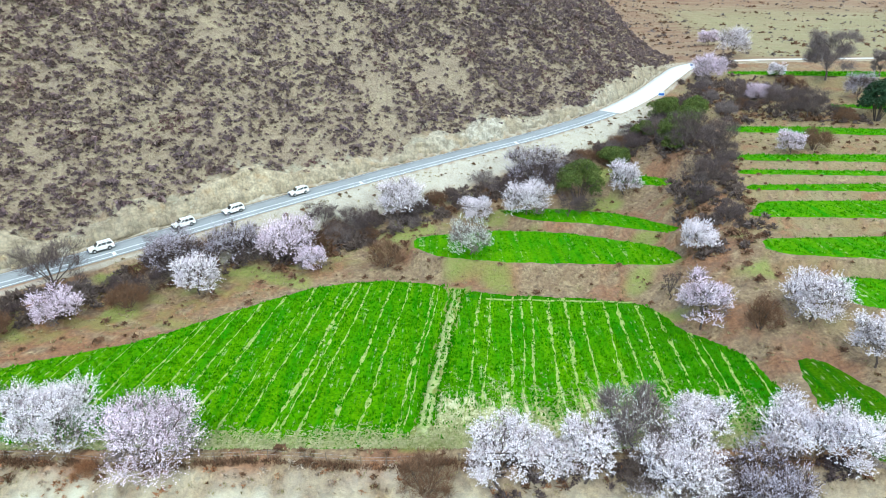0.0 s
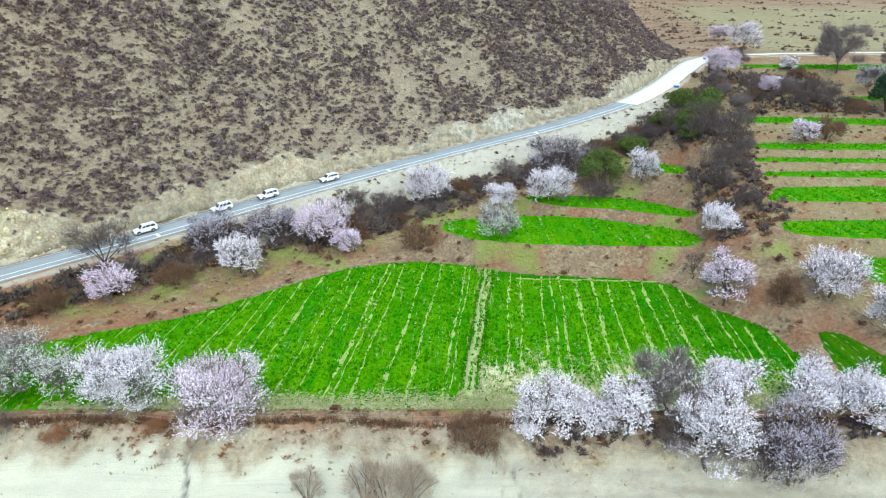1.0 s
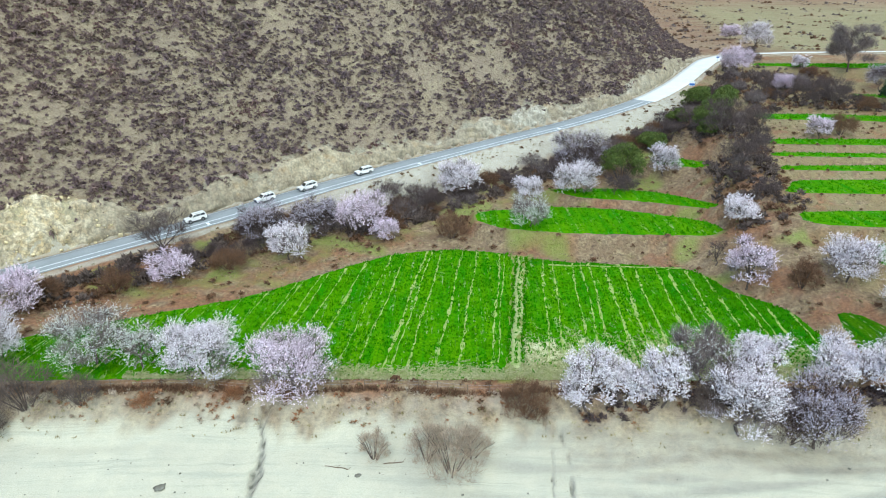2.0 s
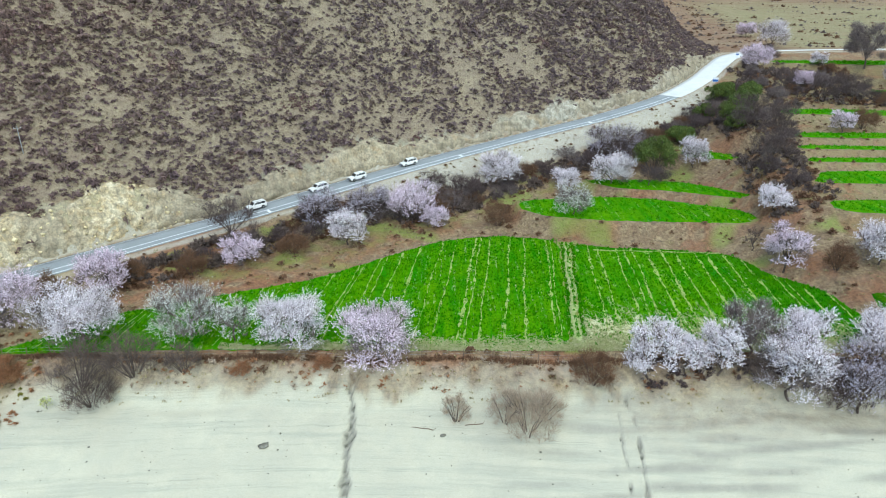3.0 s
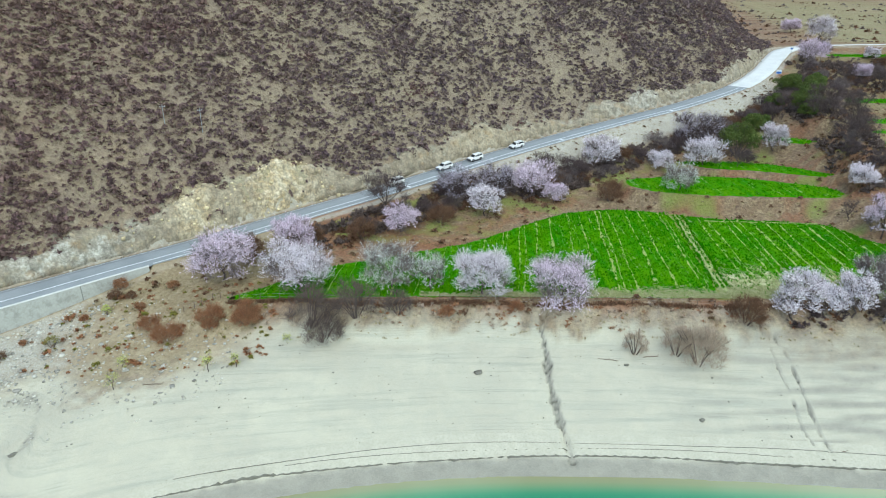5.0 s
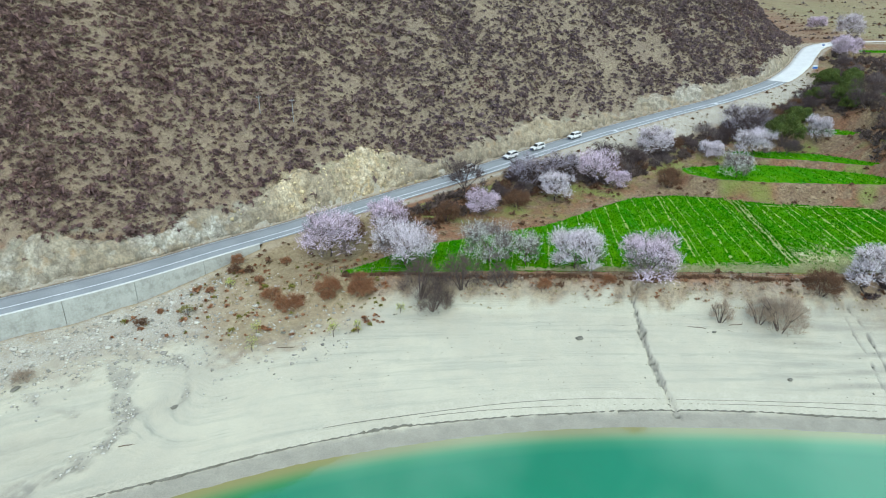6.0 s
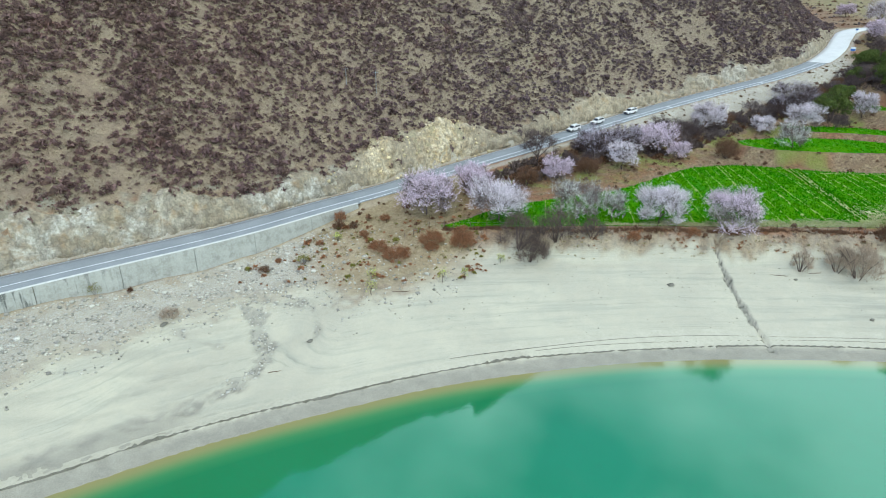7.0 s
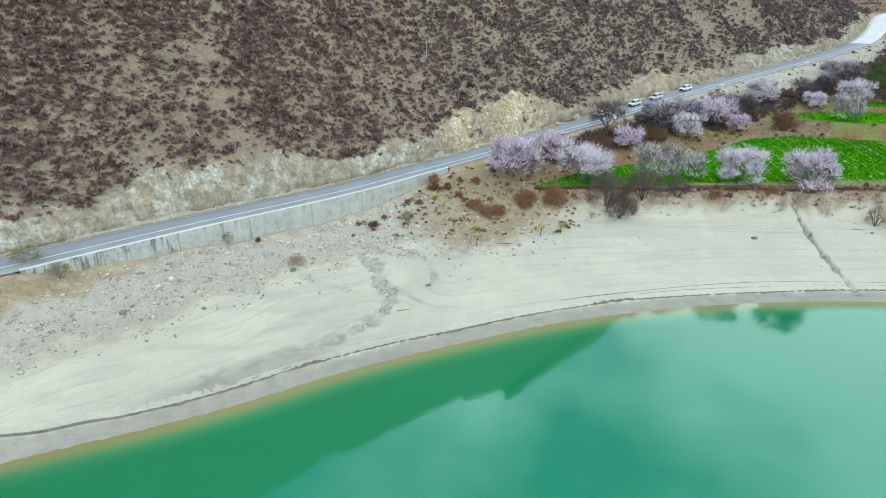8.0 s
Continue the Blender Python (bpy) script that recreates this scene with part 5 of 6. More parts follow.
def understorey():
    """Leafless thickets that fill the strip below the road and the gap between the terraces."""
    rng = np.random.RandomState(71)
    for k in range(46):
        i = int(rng.uniform(np.abs(ROAD[:, 0] + 84).argmin(), np.abs(ROAD[:, 0] - 62).argmin()))
        n = rng.uniform(14, 19) if ROAD[i, 0] > -48 else rng.uniform(9, 15)
        bush_at("dtRdt"[k % 5], 1200 + k, ROAD[i, 0] + WAY[i, 1] * n, ROAD[i, 1] - WAY[i, 0] * n, rng.uniform(5.5, 11), rng.uniform(2.4, 4.2))
    for k in range(7):
        y = rng.uniform(122, 180)
        bush_at("dtt"[k % 3], 1300 + k, rng.uniform(52, 62) + 0.17 * (y - 120), y, rng.uniform(6, 10), rng.uniform(4, 7))
    for k in range(18):
        bush_at("dtR"[k % 3], 1400 + k, rng.uniform(84, 122), rng.uniform(188, 234), rng.uniform(5, 9), rng.uniform(3, 5.5))
    for k, (x, y, w, h) in enumerate(((54, 185, 8, 5), (34, 145.5, 8, 4.4), (17, 155, 10, 6), (22, 158, 12, 8), (28, 157, 11, 8), (70, 155, 9, 6.5), (76, 173, 11, 7), (109, 250, 8, 5), (104, 248, 7, 4), (94, 236, 8, 4.5))):
        bush_at("d", 1500 + k, x, y, w, h)


understorey()


def thickets():
    """Low leafless growth between the trees, too tangled to tell apart."""
    rng = np.random.RandomState(75)

    def clear(x, y, gap=0.6):
        ok = np.ones(len(x), bool)
        for _, poly, _ in FIELDS:
            ok &= in_outline(poly, x, y) < -gap
        return ok

    i = rng.randint(np.abs(ROAD[:, 0] + 96).argmin(), np.abs(ROAD[:, 0] - 80).argmin(), 5200)
    n = np.where(ROAD[i, 0] > -48, 13.5, 8.5) + 8 * rng.rand(len(i)) ** 1.3
    x, y = ROAD[i, 0] + WAY[i, 1] * n + rng.uniform(-1, 1, len(i)), ROAD[i, 1] - WAY[i, 0] * n
    keep = clear(x, y) & (ripples(x, y, 76, 13.0) + 0.5 * ripples(x, y, 77, 5.0) > rng.uniform(-0.7, 0.5, len(i)))
    x2 = rng.uniform(50, 66, 650)
    y2 = rng.uniform(112, 184, 650)
    x2 = x2 + 0.17 * (y2 - 120)
    x3, y3 = rng.uniform(84, 126, 900), rng.uniform(186, 236, 900)
    x = np.concatenate([x[keep], x2[clear(x2, y2)], x3[clear(x3, y3, 1.2)]])
    y = np.concatenate([y[keep], y2[clear(x2, y2)], y3[clear(x3, y3, 1.2)]])
    keep = ripples(x, y, 78, 9.0) > rng.uniform(-1.2, 0.4, len(x))
    x, y = x[keep], y[keep]
    z, _ = land(x, y)
    big = rng.lognormal(-0.05, 0.4, len(x)).clip(0.4, 2.2)
    red = ripples(x, y, 79, 15.0) > 0.25
    p = np.c_[x, y, z + 0.1]
    scatter("dark_thicket", p[~red], big[~red], 0.95, BROWN_TWIG, "dark brown tangle of leafless shrubs below the road", "shrubs", 80, 42, 0.12)
    scatter("rust_thicket", p[red], big[red] * 0.85, 0.85, RUST_TWIG, "rust-brown tangle of leafless shrubs on the banks", "shrubs", 81, 54, 0.1)
    x, y = rng.uniform(-90, 48, 900), rng.uniform(58.6, 62.2, 900)
    keep = ripples(x, y, 85, 9.0) > rng.uniform(-0.2, 1.0, 900)
    z, _ = land(x, y)
    p, big = np.c_[x, y, z + 0.05][keep], rng.lognormal(-0.85, 0.4, int(keep.sum())).clip(0.2, 1.0)
    pale = rng.rand(len(p)) < 0.5
    scatter("bank_weeds", p[pale], big[pale], 0.8, DRY_TWIG, "straw-grey dead weeds on the bank above the beach", "weeds", 86, 30, 0.12)
    scatter("bank_brambles", p[~pale], big[~pale], 0.8, ORANGE_TWIG, "rust-brown brambles on the bank above the beach", "scrub", 87, 30, 0.12)
    x, y = rng.uniform(4, 50, 420), rng.uniform(59.2, 62.6, 420)
    keep = ripples(x, y, 88, 8.0) > rng.uniform(-0.6, 0.6, 420)
    z, _ = land(x, y)
    scatter("shade_thicket", np.c_[x, y, z + 0.05][keep], rng.lognormal(-0.5, 0.4, int(keep.sum())).clip(0.3, 1.3), 0.9, DARK_TWIG, "dark leafless undergrowth beneath the peach trees", "shrubs", 89, 44, 0.1)
    x, y = rng.uniform(-134, -86, 520), rng.uniform(46, 70, 520)
    z, k = land(x, y)
    keep = (k["n"] < -6) & (z > 6.2) & (ripples(x, y, 82, 7.0) > rng.uniform(-1.0, 0.9, 520)) & clear(x, y)
    p, big = np.c_[x, y, z + 0.05][keep], rng.lognormal(-0.9, 0.45, int(keep.sum())).clip(0.2, 1.1)
    olive = rng.rand(len(p)) < 0.35
    scatter("slope_scrub", p[~olive], big[~olive], 0.8, ORANGE_TWIG, "small rust-brown scrub on the tan slope by the wall", "scrub", 83, 26)
    scatter("olive_scrub", p[olive], big[olive], 0.8, OLIVE_LEAF, "small olive-green scrub on the tan slope by the wall", "scrub", 84, 30)


thickets()

# ---- rock, wall and road furniture ----


def rock_material():
    m, t, s = blank("cut_rock", 0.9, 0.0, 0.2)
    where = place_in(t)
    a = t.nodes.new("ShaderNodeAttribute")
    a.attribute_name = "tint"
    k = t.nodes.new("ShaderNodeSeparateColor")
    t.links.new(a.outputs["Color"], k.inputs["Color"])
    mid, small = grain(t, where, 2.2, 0.38, 0.62), grain(t, where, 0.5, 0.4, 0.62)
    grey = blend(t, mid, (0.60, 0.575, 0.49), (0.36, 0.335, 0.275))
    ochre = blend(t, mid, (0.76, 0.66, 0.46), (0.55, 0.42, 0.23))
    scree = blend(t, mid, (0.40, 0.335, 0.23), (0.29, 0.235, 0.165))
    grey = blend(t, grain(t, where, 6.0, 0.46, 0.56), grey, scree)
    colour = blend(t, k.outputs[0], blend(t, k.outputs[1], scree, grey), ochre)
    streak = grain(t, place_in(t, (1.0, 1.0, 0.22)), 0.9, 0.48, 0.66, 4.0)
    colour = blend(t, times(t, small, 0.6), colour, (0.20, 0.18, 0.13))
    colour = blend(t, times(t, streak, 0.55), colour, (0.17, 0.155, 0.12))
    rust = grain(t, where, 4.0, 0.58, 0.72)
    colour = blend(t, times(t, rust, 0.35), colour, (0.45, 0.26, 0.10))
    split = node(t, "ShaderNodeTexVoronoi", Scale=0.55)
    split.feature = "DISTANCE_TO_EDGE"
    bent = t.nodes.new("ShaderNodeVectorMath")
    warp = node(t, "ShaderNodeTexNoise", Scale=0.8, Detail=3.0)
    t.links.new(where, warp.inputs["Vector"])
    wide = t.nodes.new("ShaderNodeVectorMath")
    wide.operation = "SCALE"
    wide.inputs["Scale"].default_value = 2.2
    t.links.new(warp.outputs["Color"], wide.inputs[0])
    t.links.new(where, bent.inputs[0])
    t.links.new(wide.outputs[0], bent.inputs[1])
    t.links.new(bent.outputs[0], split.inputs["Vector"])
    seam = node(t, "ShaderNodeMapRange", From_Min=0.09, From_Max=0.01)
    t.links.new(split.outputs["Distance"], seam.inputs["Value"])
    colour = blend(t, times(t, times(t, seam.outputs["Result"], mid), 0.5), colour, (0.12, 0.10, 0.075))
    t.links.new(colour, s.inputs["Base Color"])
    crack = node(t, "ShaderNodeTexVoronoi", Scale=0.9)
    t.links.new(where, crack.inputs["Vector"])
    relief(t, s, blend(t, 0.5, small, crack.outputs["Distance"]), 0.12)
    return m


ROCK = rock_material()


def build_rock_face(name, x_from, x_to, label):
    """Broken rock along the cut: follows the ground and juts out of it in blocks."""
    pick = np.where((ROAD[:, 0] > x_from) & (ROAD[:, 0] < x_to))[0]
    s = np.linspace(pick[0], pick[-1], int(len(pick) * 1.2 / 0.55))
    cols = 17
    f = np.interp(s, np.arange(len(ROAD)), ROAD[:, 0])
    g = np.interp(s, np.arange(len(ROAD)), ROAD[:, 1])
    lx, ly = np.interp(s, np.arange(len(ROAD)), LEFT[:, 0]), np.interp(s, np.arange(len(ROAD)), LEFT[:, 1])
    v = np.linspace(0, 1, cols)
    reach = cliff_height(f) / 2.2 + 1.6 + 0.9 * np.sin(f * 0.6)
    n = 4.75 + v[None, :] * reach[:, None]
    x, y = f[:, None] + lx[:, None] * n, g[:, None] + ly[:, None] * n
    z, _ = land(x, y)
    jut = np.zeros(x.shape)
    for i in range(x.shape[0]):
        for j in range(cols):
            p = Vector((x[i, j] * 0.34, y[i, j] * 0.34, z[i, j] * 0.13))
            cell = noise.voronoi(p + Vector((0.35 * noise.noise(p * 2), 0.2, 0)))[0]
            strata = noise.noise(Vector((x[i, j] * 0.22 + z[i, j] * 0.5, y[i, j] * 0.22, z[i, j] * 1.1)))
            jut[i, j] = 0.75 * (cell[1] - cell[0]) + 0.4 * noise.fractal(p * 0.8, 0.9, 2.1, 4) + 0.5 * strata
    fade = smooth(0, 0.12, v)[None, :] * smooth(1.0, 0.72, v)[None, :]
    jut = jut * (1 + 0.9 * np.exp(-((f + 92) / 10) ** 2))[:, None]
    jut = (0.25 + jut) * fade - 0.35 * (1 - fade)
    x, y, z = x - lx[:, None] * jut * 0.9, y - ly[:, None] * jut * 0.9, z + jut * 0.45
    m = cols
    i = np.arange(len(s) - 1)[:, None] * m + np.arange(m - 1)
    faces = np.stack([i, i + m, i + m + 1, i + 1], -1).reshape(-1, 4)
    me = mesh_from(name, np.stack([x, y, z], -1).reshape(-1, 3), faces, ROCK)
    ochre = 1.15 * np.exp(-((f + 91) / 6.5) ** 2) + 0.95 * np.exp(-((f + 107) / 3.5) ** 2) + 0.25 * np.exp(-((f + 40) / 14) ** 2)
    grey = smooth(-110, -122, f) * (0.75 + 0.5 * np.sin(f * 0.19)) + 0.8 * np.exp(-((f - 15) / 16) ** 2) + 0.5 * np.exp(-((f - 52) / 12) ** 2)
    paint(me, "tint", np.repeat(np.clip(np.stack([ochre, grey, 0 * f], -1), 0, 1)[:, None, :], cols, 1).reshape(-1, 3))
    return tagged(new(name, me), label, "rock face", kind="structure")


def rock_blocks():
    """Angular blocks standing out of the cut rock."""
    rng = np.random.RandomState(115)
    count = 1500
    i = rng.randint(np.abs(ROAD[:, 0] + 225).argmin(), np.abs(ROAD[:, 0] - 60).argmin(), count)
    keep = rng.rand(count) < 0.22 + 0.75 * np.exp(-((ROAD[i, 0] + 95) / 16) ** 2) + 0.35 * smooth(-115, -130, ROAD[i, 0])
    i = i[keep]
    n = 4.9 + rng.rand(len(i)) * (cliff_height(ROAD[i, 0]) / 2.2 + 0.6)
    x, y = ROAD[i, 0] + LEFT[i, 0] * n, ROAD[i, 1] + LEFT[i, 1] * n
    z, _ = land(x, y)
    ochre = np.abs(ROAD[i, 0] + 96) < 22 + rng.normal(0, 4, len(i))
    size = rng.lognormal(-1.5, 0.45, len(i)).clip(0.1, 0.6)
    spots = np.c_[x - LEFT[i, 0] * 0.3, y - LEFT[i, 1] * 0.3, z + 0.05]
    chips("ochre_blocks", spots[ochre], size[ochre], OCHRE_STONE, "cream and ochre rock blocks breaking out of the outcrop", "rocks", 116, 0.9)


OCHRE_STONE = surface("ochre_stone", (0.70, 0.60, 0.38), (0.58, 0.48, 0.28), (0.36, 0.28, 0.16), 2.0, 0.25, 0.9, 0.01, "island", 0.35)
build_rock_face("rock_face", -230, -112, "pale grey broken rock cut beside the road")
build_rock_face("rock_face", -112.5, -72, "ochre and cream crumbling rock outcrop above the road")
build_rock_face("rock_face", -72.5, 92, "low tan earth and rock cutting along the road")


def wall_material():
    m, t, s = blank("wall_concrete", 0.9, 0.0, 0.2)
    where = place_in(t)
    colour = blend(t, grain(t, where, 3.0), (0.43, 0.43, 0.385), (0.34, 0.335, 0.295))
    colour = blend(t, times(t, grain(t, where, 0.4), 0.45), colour, (0.50, 0.52, 0.48))
    g = t.nodes.new("ShaderNodeNewGeometry")
    k = t.nodes.new("ShaderNodeSeparateXYZ")
    t.links.new(g.outputs["Position"], k.inputs["Vector"])
    side = node(t, "ShaderNodeMapRange", From_Min=-150.0, From_Max=-160.0)
    t.links.new(k.outputs["X"], side.inputs["Value"])
    colour = blend(t, times(t, grain(t, where, 1.4, 0.5, 0.66), 0.5), colour, (0.24, 0.235, 0.205))
    streak = grain(t, place_in(t, (0.8, 0.8, 0.09)), 1.0, 0.51, 0.60, 3.0)
    spots = grain(t, where, 0.3, 0.3, 0.5)
    colour = blend(t, times(t, times(t, times(t, streak, side.outputs["Result"]), spots), 0.78), colour, (0.07, 0.075, 0.07))
    t.links.new(colour, s.inputs["Base Color"])
    relief(t, s, grain(t, where, 0.25), 0.02)
    return m


WALL = wall_material()


def build_wall():
    """The retaining wall below the road: cast bays with open joints, and a white coping."""
    wall = tagged(new("retaining_wall"), "grey concrete retaining wall with dark damp streaks below the road", "wall", kind="structure")
    a, b = (int(np.abs(ROAD[:, 0] - q).argmin()) for q in (-183.5, -117.5))
    cuts = np.linspace(a, b, 8).astype(int)
    for i, j in zip(cuts[:-1], cuts[1:]):
        p, o = ROAD[i:j + 1].copy(), -LEFT[i:j + 1]
        p[0, :2] += WAY[i] * 0.04
        p[-1, :2] -= WAY[j] * 0.04
        rows = [(4.42, -5.6), (4.25, -0.9), (4.12, 0.02), (3.72, 0.02), (3.72, -5.6)]
        verts = np.vstack([np.c_[p[:, :2] + o * q, p[:, 2] + h] for q, h in rows])
        m = len(p)
        k = np.arange(len(rows) - 1)[:, None] * m + np.arange(m - 1)
        faces = [tuple(f) for f in np.stack([k, k + m, k + m + 1, k + 1], -1).reshape(-1, 4)]
        faces += [tuple(r * m for r in range(5)), tuple(r * m + m - 1 for r in range(4, -1, -1))]
        me = bpy.data.meshes.new("wall_bay")
        me.from_pydata([tuple(v) for v in verts], [], faces)
        me.materials.append(WALL)
        under(new("wall_bay", me), wall)
    under(ribbon("coping", ROAD, -4.16, -3.88, 0.12, CONCRETE, a, b + 1, 0.2), wall)


build_wall()

FIRST = int(np.abs(ROAD[:, 0] + 230).argmin())
tagged(ribbon("centre_line", ROAD, -1.26, -0.98, 0.006, LINE_PAINT, FIRST, JOIN), "worn white painted line along the road", "road marking", kind="structure")
tagged(ribbon("edge_line", ROAD, -3.46, -3.22, 0.006, LINE_PAINT, int(np.abs(ROAD[:, 0] + 117).argmin()), JOIN), "white painted edge line", "road marking", kind="structure")
tagged(ribbon("edge_line", ROAD, 3.42, 3.54, 0.006, LINE_PAINT, FIRST, JOIN), "thin white painted edge line", "road marking", kind="structure")


def road_bars(x_mid):
    """Short bold bars painted across the lane to slow traffic."""
    i = int(np.abs(ROAD[:, 0] - x_mid).argmin())
    for k in range(3):
        p = ROAD[i:i + 2].copy()
        p[:, :2] += WAY[i] * (k * 1.5)
        q = np.vstack([p[0], p[0] + (p[1] - p[0]) * 0.6])
        tagged(ribbon("road_bar", q, -3.1, -1.5, 0.008, LINE_PAINT), "bold white bar painted across the lane", "road marking", "slow-down bars", "structure")


for x_mid in (-67, -22, 19):
    road_bars(x_mid)


# ---- vehicles ----
CAR_WHITE = surface("white_car_paint", (0.80, 0.80, 0.78), (0.74, 0.74, 0.72), (0.66, 0.65, 0.61), 1.5, 0.3, 0.25, 0.0, spec=0.5)
CAR_GLASS = surface("dark_car_glass", (0.02, 0.024, 0.028), (0.03, 0.034, 0.04), None, 1.0, 0.3, 0.06, 0.0, spec=0.6)
TYRE = surface("tyre_rubber", (0.02, 0.02, 0.02), (0.035, 0.033, 0.03), None, 0.3, 0.05, 0.85, 0.0)
STEEL = surface("dull_steel", (0.45, 0.46, 0.47), (0.36, 0.37, 0.38), None, 0.3, 0.05, 0.4, 0.0, metal=0.8)
BLACK_TRIM = surface("black_trim", (0.03, 0.03, 0.03), (0.045, 0.045, 0.045), None, 0.5, 0.1, 0.6, 0.0)
LAMP_GLASS = surface("lamp_glass", (0.62, 0.64, 0.66), (0.5, 0.52, 0.55), None, 0.3, 0.05, 0.15, 0.0, spec=0.6)
RED_LENS = surface("red_lens", (0.35, 0.015, 0.012), (0.28, 0.012, 0.01), None, 0.3, 0.05, 0.25, 0.0)


def block(x0, x1, y0, y1, z0, z1, soft=0.03):
    bm = bmesh.new()
    bmesh.ops.create_cube(bm, size=1.0, matrix=Matrix.Translation(((x0 + x1) / 2, (y0 + y1) / 2, (z0 + z1) / 2)) @ Matrix.Diagonal((x1 - x0, y1 - y0, z1 - z0, 1)))
    bmesh.ops.bevel(bm, geom=bm.edges[:], offset=soft, segments=2, affect="EDGES")
    return bm


def side_shape(profile, half, soft, narrow=None):
    """A body from its side view (x, z), across the car's width; narrow(z) pulls the flanks in."""
    bm = bmesh.new()
    near = [bm.verts.new((x, -half, z)) for x, z in profile]
    far = [bm.verts.new((x, half, z)) for x, z in profile]
    bm.faces.new(near)
    bm.faces.new(far[::-1])
    m = len(profile)
    for k in range(m):
        bm.faces.new((near[k], far[k], far[(k + 1) % m], near[(k + 1) % m]))
    if narrow:
        for v in bm.verts:
            v.co.y *= narrow(v.co.z)
    bmesh.ops.recalc_face_normals(bm, faces=bm.faces[:])
    bmesh.ops.bevel(bm, geom=[e for e in bm.edges if abs(e.verts[0].co.y - e.verts[1].co.y) < 0.2], offset=soft, segments=2, affect="EDGES")
    return bm


def arch(x, r, z):
    return [(x + r * math.cos(a), z + r * math.sin(a)) for a in np.linspace(math.pi, 0, 9)]


def pane(points, material, parent, name, thick=0.012):
    """A glass pane from its corners, with a little thickness."""
    bm = bmesh.new()
    f = bm.faces.new([bm.verts.new(p) for p in points])
    f.normal_update()
    geom = bmesh.ops.extrude_face_region(bm, geom=[f])
    for v in geom["geom"]:
        if isinstance(v, bmesh.types.BMVert):
            v.co += f.normal * thick
    bmesh.ops.recalc_face_normals(bm, faces=bm.faces[:])
    return part(name, bm, material, parent)


def disc(radius, width, x, y, z, sides=20, soft=0.02):
    bm = bmesh.new()
    bmesh.ops.create_cone(bm, cap_ends=True, segments=sides, radius1=radius, radius2=radius, depth=width, matrix=Matrix.Translation((x, y, z)) @ Matrix.Rotation(math.pi / 2, 4, "X"))
    bmesh.ops.bevel(bm, geom=[e for e in bm.edges if len(e.link_faces) == 2 and any(len(f.verts) > 4 for f in e.link_faces)], offset=soft, segments=2, affect="EDGES")
    return bm


